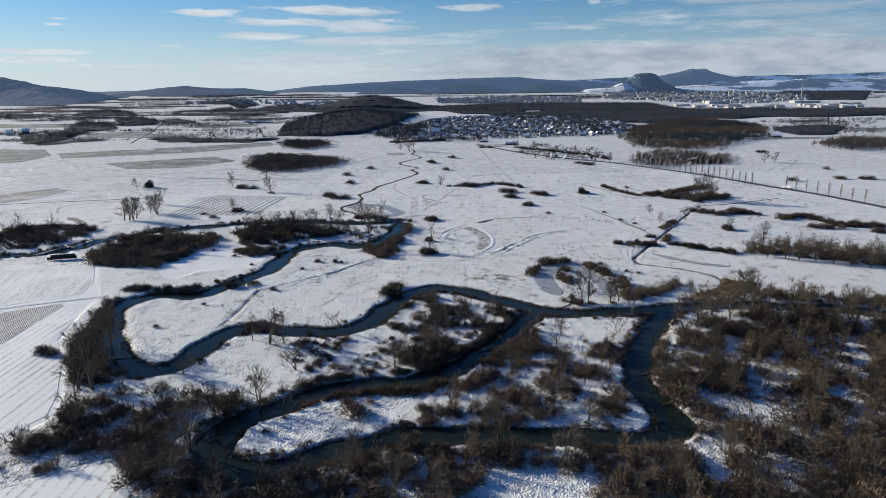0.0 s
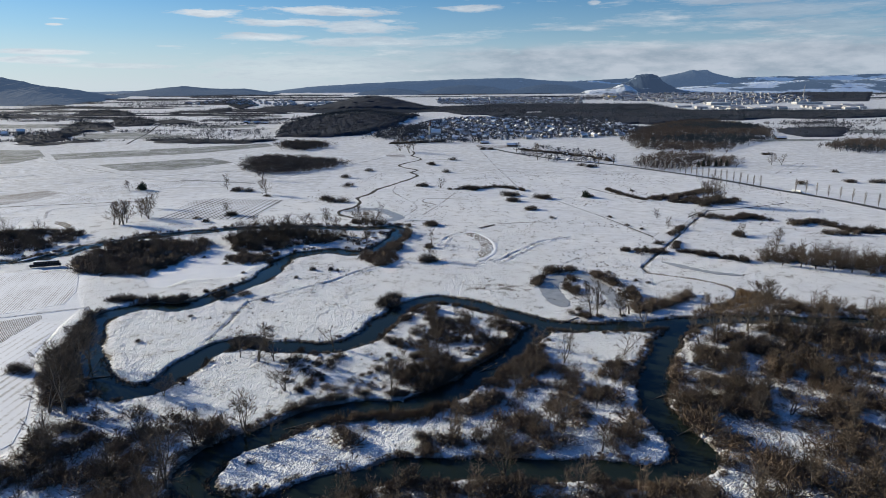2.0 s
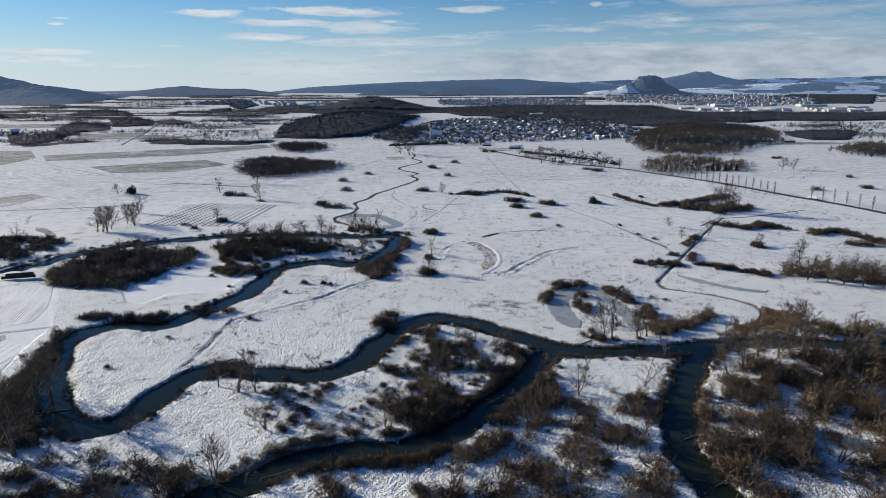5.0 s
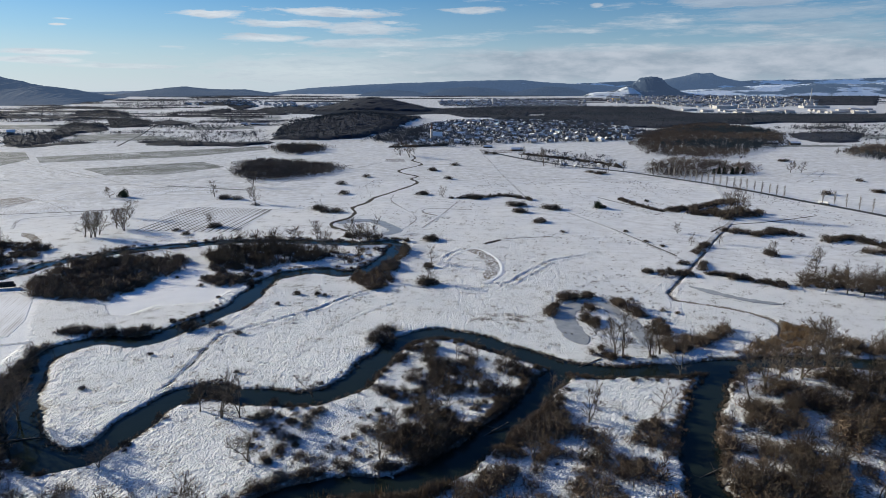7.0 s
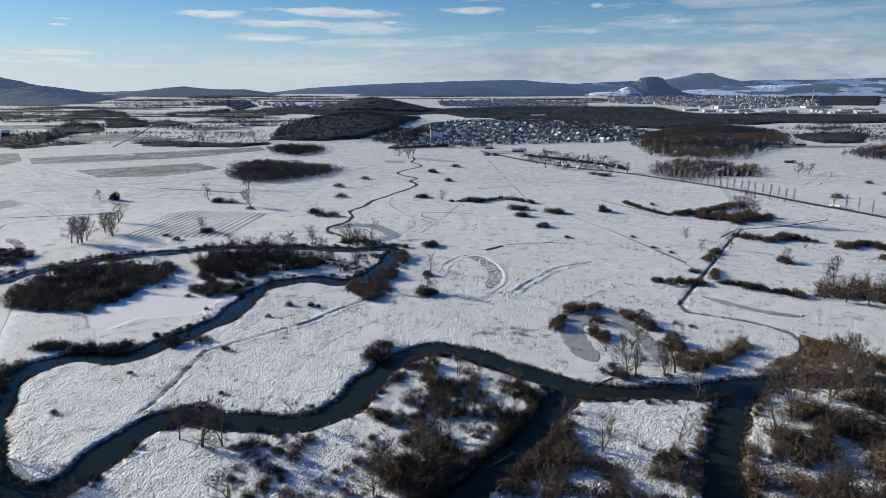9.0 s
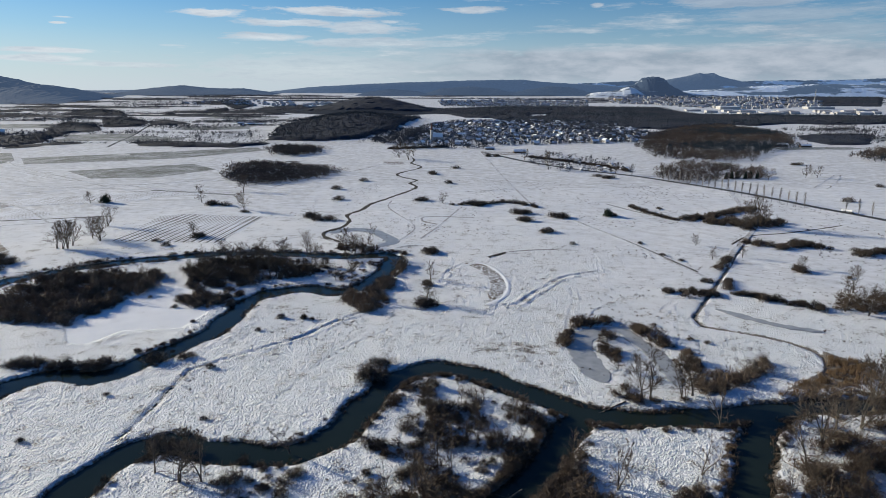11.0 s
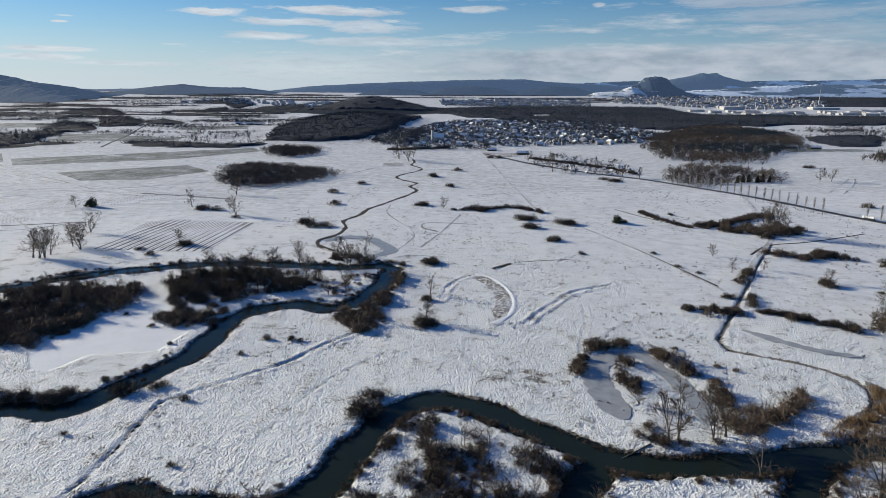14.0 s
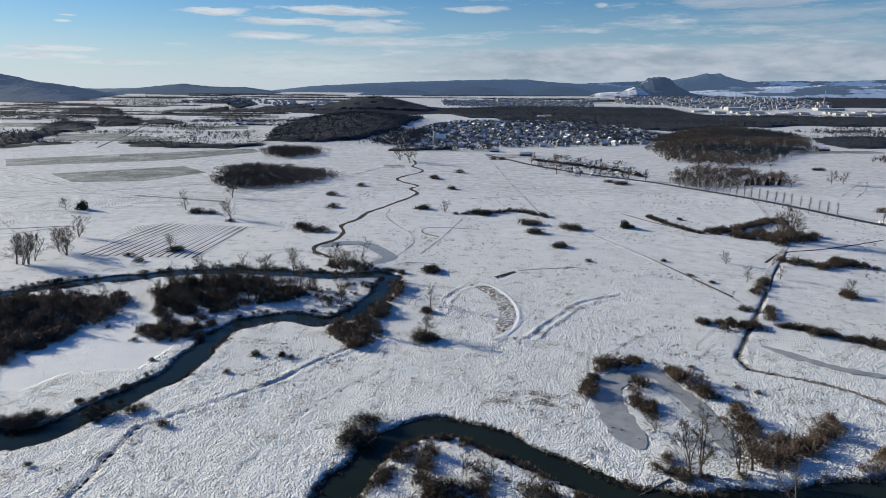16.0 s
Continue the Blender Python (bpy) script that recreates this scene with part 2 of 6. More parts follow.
def hill_mat(name, wood, snow, share, scale, glow=0.0):
    """A far hillside: dark woods with snowy clearings."""
    m, N = material(name)
    p = N.add("ShaderNodeNewGeometry").outputs["Position"]
    v = N.add("ShaderNodeVectorMath", {0: p, 1: (0.25, 0.4, 1.8)}, operation="MULTIPLY").outputs[0]
    a = N.noise(v, scale, 6, 0.62)
    fine = N.noise(p, scale * 14, 4, 0.7)
    k = N.add("ShaderNodeMapRange", {0: a, 1: 1.0 - share, 2: 1.0 - share + 0.04, 3: 0.0, 4: 1.0}).outputs[0]
    w = N.mix(N.ramp(fine, [(0.3, 0.0), (0.75, 1.0)]), tuple(c * 0.6 for c in wood), tuple(c * 1.5 for c in wood))
    finish(N, N.mix(k, w, snow), 0.9, fine, 0.6, 6.0, spec=0.1)
    if glow:  # far backdrop: blue emission painted in for the haze of the air in front of it
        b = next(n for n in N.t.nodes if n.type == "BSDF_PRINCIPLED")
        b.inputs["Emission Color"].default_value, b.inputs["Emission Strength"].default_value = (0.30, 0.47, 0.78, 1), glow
    return m


M_GROUND = snow_ground()
M_WATER = water_mat()
M_ICE = plain_mat("frozen_pond", (0.27, 0.29, 0.30), (0.42, 0.43, 0.44), 0.25, 0.35, 0.1)
M_SNOW = plain_mat("fresh_snow", (0.78, 0.8, 0.83), (0.87, 0.88, 0.89), 0.7, 0.7, 0.5, 0.15)
M_ROAD = plain_mat("wet_asphalt", (0.045, 0.047, 0.05), (0.08, 0.08, 0.085), 0.4, 0.7, 0.1, spec=0.15)
M_MUD = plain_mat("muddy_ditch", (0.02, 0.018, 0.014), (0.075, 0.058, 0.038), 0.6, 0.8, 0.5)
M_HOLLOW = field_mat("grassy_hollow", 0, 1.7, (0.14, 0.11, 0.075), (0.7, 0.72, 0.75), 0.8, 0.5, 0.0)
M_REED = plain_mat("dry_reed", (0.10, 0.068, 0.040), (0.21, 0.142, 0.080), 1.2, 0.9, 0.5, 0.2, islands=True)
M_BARK = plain_mat("grey_bark", (0.07, 0.06, 0.05), (0.16, 0.14, 0.115), 1.3, 0.9, 0.4)
M_TWIG = plain_mat("bare_twigs", (0.075, 0.058, 0.043), (0.165, 0.125, 0.09), 0.35, 0.85, islands=True)
M_BRUSH = plain_mat("dark_brushwood", (0.054, 0.041, 0.033), (0.158, 0.115, 0.080), 0.09, 0.9, islands=True)
M_SHRUB = plain_mat("dark_shrub_twigs", (0.042, 0.034, 0.029), (0.11, 0.085, 0.065), 0.12, 0.9, islands=True)
M_POPLAR = plain_mat("pale_twigs", (0.28, 0.26, 0.24), (0.40, 0.37, 0.34), 0.35, 0.85, islands=True)
M_NEEDLE = plain_mat("dark_needles", (0.014, 0.024, 0.014), (0.03, 0.045, 0.026), 0.5, 0.9, islands=True)
# winter_forest and pine_forest: distance haze is put into the colour, paler and bluer
M_FOREST = canopy_mat("winter_forest", (0.062, 0.071, 0.087), (0.115, 0.114, 0.119), 0.008)
M_BROWNWOOD = canopy_mat("brown_winter_wood", (0.075, 0.064, 0.058), (0.165, 0.128, 0.102), 0.02)
M_PINE = canopy_mat("pine_forest", (0.037, 0.050, 0.062), (0.066, 0.080, 0.091), 0.01)
# shade inside the far woods, with blue for haze, is put into this colour
M_WOODSHADE = plain_mat("shaded_wood_interior", (0.014, 0.020, 0.034), (0.030, 0.037, 0.055), 0.02, 0.95, 0.3)
M_WALL = plain_mat("rendered_wall", (0.32, 0.31, 0.30), (0.52, 0.51, 0.49), 0.08, 0.9, 0.1)
M_TILE = plain_mat("roof_tiles", (0.10, 0.055, 0.04), (0.2, 0.11, 0.08), 0.3, 0.9)
M_TOWNROOF = plain_mat("patchy_snow_roofs", (0.12, 0.09, 0.08), (0.75, 0.77, 0.8), 0.02, 0.8)
M_PANE = plain_mat("window_glass", (0.02, 0.025, 0.03), (0.05, 0.055, 0.06), 0.5, 0.15)
M_TIMBER = plain_mat("weathered_timber", (0.06, 0.045, 0.035), (0.14, 0.1, 0.075), 0.8, 0.9)
M_WHITE = plain_mat("white_lacquer", (0.75, 0.75, 0.74), (0.82, 0.82, 0.8), 1.0, 0.35)
M_RUBBER = plain_mat("rubber", (0.02, 0.02, 0.02), (0.035, 0.035, 0.035), 3.0, 0.8)
M_RUT = field_mat("rutted_snow", 30, 1.3, (0.2, 0.17, 0.13), (0.68, 0.70, 0.73), 0.6, 0.15, 0.03)
M_SOWN = field_mat("sown_field", 20, 4.5, (0.11, 0.118, 0.098), (0.60, 0.62, 0.64), 0.84, 0.3, 0.10)
M_PLOUGH = field_mat("ploughed_field", 40, 4.0, (0.16, 0.13, 0.10), (0.72, 0.74, 0.78), 0.75, 0.4, 0.2)
M_STRIPE = field_mat("striped_field", 6, 2.6, (0.22, 0.2, 0.17), (0.8, 0.82, 0.85), 0.45, 0.12)
M_DRILL_A = field_mat("drilled_snow_field", -17, 1.2, (0.40, 0.38, 0.35), (0.86, 0.87, 0.89), 0.46, 0.10, 0.22, 0.6)
M_DRILL_B = field_mat("smooth_snow_field", 0, 3.4, (0.45, 0.43, 0.40), (0.87, 0.88, 0.895), 0.40, 0.10, 0.25, 0.6)
M_FURROW = field_mat("open_ploughed_strip", 0, 1.0, (0.13, 0.11, 0.09), (0.74, 0.75, 0.78), 0.80, 0.3, 0.45, 0.6)
# hill colours lean blue, and most also glow, to paint in distance haze
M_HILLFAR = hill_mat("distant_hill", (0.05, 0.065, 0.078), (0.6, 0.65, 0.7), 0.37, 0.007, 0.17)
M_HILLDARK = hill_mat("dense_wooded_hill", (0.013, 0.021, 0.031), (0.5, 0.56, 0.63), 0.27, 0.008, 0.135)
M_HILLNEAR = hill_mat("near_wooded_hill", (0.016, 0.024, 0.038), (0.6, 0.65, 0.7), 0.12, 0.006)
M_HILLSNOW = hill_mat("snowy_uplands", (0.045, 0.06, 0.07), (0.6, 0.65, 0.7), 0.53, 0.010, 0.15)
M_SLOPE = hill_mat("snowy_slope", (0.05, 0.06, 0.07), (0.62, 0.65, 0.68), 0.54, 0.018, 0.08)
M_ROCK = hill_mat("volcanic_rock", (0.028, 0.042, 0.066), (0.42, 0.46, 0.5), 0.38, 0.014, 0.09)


# ---- mesh helpers ----
def part(name, mesh, mat=None, parent=None, label=""):
    """Links mesh data (or a bmesh) as one object under a parent."""
    if isinstance(mesh, bmesh.types.BMesh):
        me = bpy.data.meshes.new(name)
        mesh.to_mesh(me)
        mesh.free()
        mesh = me
    if mat is not None and not mesh.materials:
        mesh.materials.append(mat)
    ob = new(name, mesh)
    if parent is not None:
        ob.parent = parent
    if label:
        ob["label"] = label
    return ob


def mesh_of(name, verts, faces, mat=None):
    me = bpy.data.meshes.new(name)
    me.from_pydata([tuple(v) for v in verts], [], faces)
    if mat is not None:
        me.materials.append(mat)
    return me


def tri_mesh(name, verts, tris, mat):
    """A mesh from numpy arrays of points and triangles."""
    me = bpy.data.meshes.new(name)
    n, k = len(verts), len(tris)
    me.vertices.add(n)
    me.vertices.foreach_set("co", np.asarray(verts, np.float32).ravel())
    me.loops.add(3 * k)
    me.loops.foreach_set("vertex_index", np.asarray(tris, np.int32).ravel())
    me.polygons.add(k)
    me.polygons.foreach_set("loop_start", np.arange(0, 3 * k, 3, dtype=np.int32))
    me.update(calc_edges=True)
    me.materials.append(mat)
    return me


def smooth(pts, step=4.0):
    """Catmull-Rom points along a plan line, about a step apart."""
    p = [np.array(q, float) for q in pts]
    p = [2 * p[0] - p[1]] + p + [2 * p[-1] - p[-2]]
    out = []
    for a, b, c, d in zip(p, p[1:], p[2:], p[3:]):
        n = max(1, int(np.linalg.norm(c - b) / step))
        for i in range(n):
            t = i / n
            out.append(0.5 * (2 * b + (c - a) * t + (2 * a - 5 * b + 4 * c - d) * t * t + (3 * b - a - 3 * c + d) * t ** 3))
    out.append(p[-2])
    return np.array(out)


def far_rise(y):
    t = np.clip((np.asarray(y, float) - 2600) / 2100, 0, 1)
    return 45 * t * t * (3 - 2 * t)


def line_distance(x, y, line):
    best = np.full(x.shape, 1e9)
    for (ax, ay), (bx, by) in zip(line[:-1], line[1:]):
        dx, dy = bx - ax, by - ay
        t = np.clip(((x - ax) * dx + (y - ay) * dy) / (dx * dx + dy * dy + 1e-9), 0, 1)
        best = np.minimum(best, (x - ax - t * dx) ** 2 + (y - ay - t * dy) ** 2)
    return np.sqrt(best)


def inside(x, y, poly):
    """Even-odd test of points against a plan polygon."""
    hit = np.zeros(np.shape(x), bool)
    for (ax, ay), (bx, by) in zip(poly, poly[1:] + poly[:1]):
        cross = ((ay > y) != (by > y)) & (x < (bx - ax) * (y - ay) / (by - ay + 1e-12) + ax)
        hit ^= cross
    return hit


# ---- plan ----
RIVER = [(-300, 375), (-262, 383), (-240, 396), (-232, 418), (-210, 441), (-189, 455), (-168, 464), (-145, 473), (-118, 477), (-85, 473), (-60, 470), (-40, 475),
         (-31, 470), (-32, 455), (-37, 426), (-46, 407), (-56, 402), (-67, 406), (-79, 405), (-90, 397), (-96, 386), (-97, 368), (-99, 347), (-105, 333),
         (-112, 321), (-118, 310), (-126, 303), (-138, 305), (-149, 299), (-154, 288), (-147, 266), (-135, 244), (-122, 226), (-111, 218)]
RIVER2 = [(-111, 218), (-101, 221), (-97, 234), (-92, 251), (-82, 261), (-64, 257), (-47, 256), (-34, 264), (-26, 284), (-18, 305), (-1, 313), (16, 305), (31, 292),
          (43, 281), (58, 277), (76, 277), (93, 280), (109, 283), (137, 286), (163, 284), (186, 280), (215, 268), (280, 240)]
LOOP = [(104, 281), (87, 254), (74, 226), (68, 204), (71, 190), (72, 180), (66, 173), (53, 171), (36, 173), (11, 173), (-8, 173), (-22, 169), (-36, 162),
        (-47, 156), (-58, 157), (-66, 163), (-68, 171), (-65, 180), (-55, 189), (-44, 200), (-29, 206), (-13, 208), (-1, 215), (10, 227), (22, 242), (34, 261), (43, 280)]
DITCH_WEST = [(-52, 1040), (-44, 985), (-46, 950), (-32, 915), (-36, 890), (-50, 862), (-57, 838), (-48, 815), (-32, 792), (-38, 770), (-30, 745), (-36, 719), (-48, 690), (-56, 668), (-66, 645), (-70, 620), (-79, 597), (-74, 575), (-76, 551), (-86, 535), (-82, 518), (-72, 508), (-62, 476)]
DITCH_EAST = [(228, 548), (187, 487), (162, 446), (126, 388), (113, 367), (113, 357), (126, 350), (141, 340), (147, 330), (144, 315), (125, 293)]

river_lines = [smooth(RIVER, 5), smooth(RIVER2, 5), smooth(LOOP, 5)]
ditch_lines = [smooth(DITCH_EAST, 6)]
W_EAST = 5.5
ICE_NORTH_POND = [(-82, 533), (-68, 544), (-53, 540), (-42, 524), (-35, 508), (-44, 496)]
ICE_SOUTH = [(72, 353), (62, 348), (54.5, 337), (54, 325), (55, 313), (57, 302)]
ICE_ARM = [(66, 353.5), (76, 351), (79, 340), (82, 330), (83, 319), (83, 308), (82, 299)]
# trodden paths, tracks and rims pressed into the snow: depth, half width, height of the thrown-up rim
PRESSED = (
    (0.62, 0.9, 0.12, [(-97, 258), (-95, 278), (-95, 292), (-94, 310)]),
    (0.32, 1.0, 0.36, [(-94, 310), (-83, 320), (-69, 333), (-58, 344), (-49, 359), (-38, 373)]),
    (0.30, 1.1, 0.45, [(21, 381), (34, 383), (41, 395), (54, 414), (62, 426), (72, 433), (88, 442)]),
    (0.20, 0.8, 0.15, [(53, 354), (56, 367), (61, 381), (64, 397), (65, 409)]),
    (0.25, 0.8, 0.2, [(66, 364), (69, 374), (78, 383)]),
    (0.10, 1.1, 0.35, [(-2, 416), (1, 436), (8, 450), (16, 458)]),
    (0.5, 0.7, 0.08, [(50, 428), (59, 423), (70, 421)]),
    (0.4, 0.6, 0.05, [(71, 418), (83, 414), (97, 410)]),
    (0.3, 0.6, 0.05, [(98, 373), (111, 389), (125, 405)]),
    (0.3, 0.6, 0.05, [(101, 369), (115, 386), (129, 404)]),
    (0.45, 0.9, 0.1, [(-1, 478), (12, 479), (26, 467), (38, 480)]),
    (0.30, 0.6, 0.1, [(-60, 262), (-52, 300), (-40, 330), (-20, 352), (14, 366)]),
    (0.25, 0.6, 0.08, [(20, 381), (18, 360), (24, 345), (31, 336)]),
    (0.22, 0.6, 0.08, [(95, 372), (104, 350), (118, 333), (136, 322)]),
    (0.45, 0.8, 0.10, [(-120, 148), (-104, 157), (-92, 164)]),
    (0.20, 0.6, 0.06, [(-28, 345), (-18, 362), (-14, 372)]),
    (0.22, 0.7, 0.10, [(140, 335), (133, 325), (120, 318), (112, 322)]),
)
SMOOTH_SNOW = [(-152, 333), (-177, 370), (-166, 374), (-159, 389), (-155, 399), (-150, 413), (-143, 411), (-130, 404), (-125, 385), (-108, 374), (-113, 350), (-137, 347), (-144, 333)]
FIELD_EDGE = [(-255, 200), (-255, 356), (-199, 359), (-184, 326), (-170, 303), (-165, 275), (-157, 246), (-140, 221), (-128, 199), (-123, 184), (-131, 165), (-150, 150)]
FIELD_ROWS = [(-262, 352), (-249, 359), (-203, 359), (-186, 326), (-181, 307), (-209, 289), (-262, 285)]
FIELD_STRIP = [(-203, 280), (-183, 292), (-180, 288), (-180, 262), (-179, 243), (-200, 255)]
FIELD_LONG = [(-178, 240), (-178, 284), (-167, 280), (-159, 248), (-143, 223), (-131, 200), (-126, 186), (-133, 168), (-150, 160)]
FIELD_NOOK = [(-116, 147), (-92, 160), (-80, 146), (-84, 130), (-110, 128)]
TRAMPLED = [(8, 337), (18, 338), (32, 338), (45, 328), (43, 324), (30, 327), (20, 327), (15, 324), (11, 329)]
ICE_DITCH = [(128, 379), (139, 366), (149, 357), (162, 351)]


def axis(a, b, step, lo, hi, grow=1.09):
    mid = list(np.arange(a, b + 0.01, step))
    up, s = [b], step
    while up[-1] < hi:
        s = min(s * grow, 110)
        up.append(up[-1] + s)
    dn, s = [a], step
    while dn[-1] > lo:
        s = min(s * grow, 110)
        dn.append(dn[-1] - s)
    return np.array(dn[:0:-1] + mid + up[1:])


def build_ground():
    gx, gy = axis(-175, 190, 0.95, -5200, 5200, 1.12), axis(150, 480, 0.95, -400, 5150, 1.12)
    x, y = np.meshgrid(gx, gy)
    d = np.minimum.reduce([line_distance(x, y, l) for l in river_lines]) - W_EAST
    wob = 0.8 * np.sin(x * 0.23 + 1.7 * np.sin(y * 0.11)) + 0.6 * np.sin(y * 0.31 + x * 0.07)
    d = d + wob + np.random.default_rng(8).normal(0, 0.35, d.shape) * (np.abs(d) < 6)
    t = np.clip((d + 0.9) / 1.7, 0, 1)
    z = -1.5 * (1 - t * t * (3 - 2 * t))
    dd = np.minimum.reduce([line_distance(x, y, l) for l in ditch_lines])
    td = np.clip((dd - 0.2) / 1.5, 0, 1)
    z = np.minimum(z, -0.58 * (1 - td * td * (3 - 2 * td)))
    z = z + 0.22 * np.exp(-((d - 5) / 3.0) ** 2)
    z = z + 0.18 * np.sin(x * 0.043 + y * 0.02) * np.sin(y * 0.037) + far_rise(y)
    hump = np.random.default_rng(5)
    rough = np.clip(1.0 - np.maximum(d - 90, 0) / 160, 0.25 + 0.4 * ((x > -130) & (y < 760)), 1.0)
    clean = (inside(x, y, SMOOTH_SNOW) | inside(x, y, FIELD_EDGE)).astype(float)
    rough = np.where(clean > 0, 0.3, rough)
    z = z + hump.normal(0, 0.12, z.shape) * rough * (d > 1.5) * (np.abs(x) < 260) * (y < 490)
    ice = np.minimum.reduce([line_distance(x, y, l) for l in (ICE_SOUTH, ICE_ARM, ICE_NORTH_POND, ICE_DITCH)])
    flat = np.clip((ice - 3.5) / 3.0, 0, 1)
    z = np.where(ice < 6.5, (z - 0.25) * flat - 0.35 * (1 - flat) + 0.25 * flat, z)
    soil = 0.9 * np.exp(-(np.maximum(np.abs(d + 0.2), 0) / 1.0) ** 2) + 1.1 * np.exp(-(dd / 1.0) ** 2)
    near = (y < 495) & (np.abs(x) < 200)
    for depth, half, rim, line in PRESSED:
        away = np.full(x.shape, 1e3)
        away[near] = line_distance(x[near], y[near], smooth(line, 3))
        lump = 0.75 + 0.5 * np.sin(x * 0.9 + y * 0.6) * np.sin(y * 1.1)
        z = z - depth * lump * np.exp(-(away / half) ** 2) + rim * lump * np.exp(-((away - 2.0 * half) / half) ** 2)
        # bare ground and the shade of the groove are both coloured into its bottom
        soil = soil + (0.45 * depth) * np.exp(-(away / half) ** 2)
    soil = soil + 0.28 * inside(x, y, TRAMPLED)
    for poly in (WOOD_EAST, BELT_SOUTH, BELT_WEST, BEND_WEST, GROVE_WEST, GROVE_MID):
        soil = soil + 0.26 * inside(x, y, poly)
    soil = soil + 0.8 * inside(x, y, [(118, 296), (146, 300), (158, 318), (150, 330), (140, 312)])
    for poly in (FIELD_ROWS, FIELD_STRIP, FIELD_LONG, FIELD_NOOK):
        z = np.where(inside(x, y, poly) & (line_distance(x, y, poly + poly[:1]) > 1.5), -0.6, z)
    me = bpy.data.meshes.new("ground")
    ny, nx = x.shape
    me.vertices.add(nx * ny)
    me.vertices.foreach_set("co", np.stack([x, y, z], -1).astype(np.float32).ravel())
    i = np.arange(nx * ny).reshape(ny, nx)
    q = np.stack([i[:-1, :-1], i[:-1, 1:], i[1:, 1:], i[1:, :-1]], -1).reshape(-1, 4)
    me.loops.add(q.size)
    me.loops.foreach_set("vertex_index", q.astype(np.int32).ravel())
    me.polygons.add(len(q))
    me.polygons.foreach_set("loop_start", np.arange(0, q.size, 4, dtype=np.int32))
    me.polygons.foreach_set("use_smooth", np.ones(len(q), bool))
    me.update(calc_edges=True)
    for key, val in (("rough", rough), ("clean", clean), ("soil", np.clip(soil, 0, 1.2))):
        a = me.attributes.new(key, "FLOAT", "POINT")
        a.data.foreach_set("value", val.astype(np.float32).ravel())
    return tagged(part("ground", me, M_GROUND), "snow-covered flood-plain meadow with grass tufts showing through", "ground", kind="structure")


# outlines of the thickets, in metres
WOOD_EAST = [(89, 240), (116, 268), (139, 274), (175, 270), (205, 257), (181, 196), (135, 133), (73, 133), (74, 148), (78, 167), (80, 184), (75, 195),
    (78, 217)]
GAP_EAST = [(112, 221), (122, 224), (113, 189), (108, 176), (98, 173), (101, 193)]
GAP_EAST2 = [(141, 223), (155, 223), (150, 211), (137, 214)]
BANK_EAST = [(160, 306), (188, 302), (226, 293), (210, 270), (173, 279), (140, 287), (112, 286), (125, 292), (150, 297)]
BELT_SOUTH = [(-63, 151), (-54, 149), (-34, 154), (-17, 166), (19, 166), (58, 164), (73, 164), (72, 143), (69, 133), (34, 133), (42, 153), (33, 156),
    (13, 156), (4, 144), (2, 133), (-73, 134), (-91, 161), (-78, 165)]
BELT_WEST = [(-124, 161), (-123, 174), (-122, 191), (-111, 199), (-96, 203), (-81, 199), (-66, 193), (-68, 182), (-69, 171), (-64, 154), (-78, 165),
    (-93, 162), (-107, 156), (-118, 152)]
ISLAND_A = [(-32, 192), (-16, 197), (3, 202), (18, 225), (37, 251), (51, 243), (73, 240), (63, 219), (60, 197), (63, 183), (37, 177), (13, 179), (-15,
    178), (-29, 182)]
ISLAND_B = [(-66, 246), (-43, 246), (-32, 253), (-21, 241), (-18, 220), (-27, 210), (-36, 202), (-43, 202), (-51, 220)]
ISLAND_C = [(-22, 284), (-13, 304), (15, 291), (35, 276), (35, 265), (22, 243), (10, 229), (-1, 217), (-15, 212), (-22, 247)]
BEND_WEST = [(-158, 279), (-160, 294), (-156, 288), (-138, 246), (-119, 208), (-122, 204), (-130, 206), (-142, 228), (-152, 255)]
GROVE_WEST = [(-220, 384), (-219, 403), (-208, 423), (-177, 434), (-156, 429), (-151, 409), (-155, 382), (-163, 352), (-187, 352), (-204, 360)]
GROVE_MID = [(-146, 437), (-136, 455), (-102, 460), (-74, 456), (-66, 443), (-74, 428), (-96, 419), (-101, 411), (-118, 406), (-132, 412)]
GROVE_LEFT = [(-330, 430), (-307, 461), (-273, 468), (-248, 449), (-250, 420), (-263, 398), (-297, 384)]
BANK_MID = [(-37, 423), (-30, 454), (-23, 459), (-26, 423), (-30, 397), (-26, 383), (-33, 374), (-38, 370), (-45, 380), (-50, 390), (-46, 400), (-41, 404)]
ICE_NORTH = [(45, 338), (47, 333), (50, 336), (54, 347), (61, 356), (72, 360), (74, 362), (67, 366), (58, 362), (52, 349)]
ICE_EAST = [(80, 356), (85, 355), (87, 348), (91, 337), (97, 328), (99, 319), (96, 311), (89, 310), (87, 313), (87, 324), (87, 334), (83, 342)]
ICE_ISLE = [(63, 345), (71, 347), (69, 335), (69, 322), (64, 318), (62, 329)]
CONF_NORTH = [(88, 304), (97, 306), (104, 310), (113, 313), (126, 323), (122, 315), (110, 303), (104, 298), (94, 294), (85, 293)]
POND_SOUTH = [(58, 299), (63, 298), (63, 290), (71, 289), (78, 290), (82, 290), (80, 286), (68, 285), (60, 286), (56, 291)]
BRUSH_SPIT = [(-127, 383), (-127, 396), (-116, 398), (-105, 382), (-112, 376), (-123, 377)]
BRUSH_SPIT_EAST = [(-112, 405), (-102, 398), (-102, 386), (-108, 391)]
SPIT_TIP = [(-70, 438), (-57, 453), (-42, 455), (-43, 439), (-45, 420), (-58, 416), (-66, 426)]
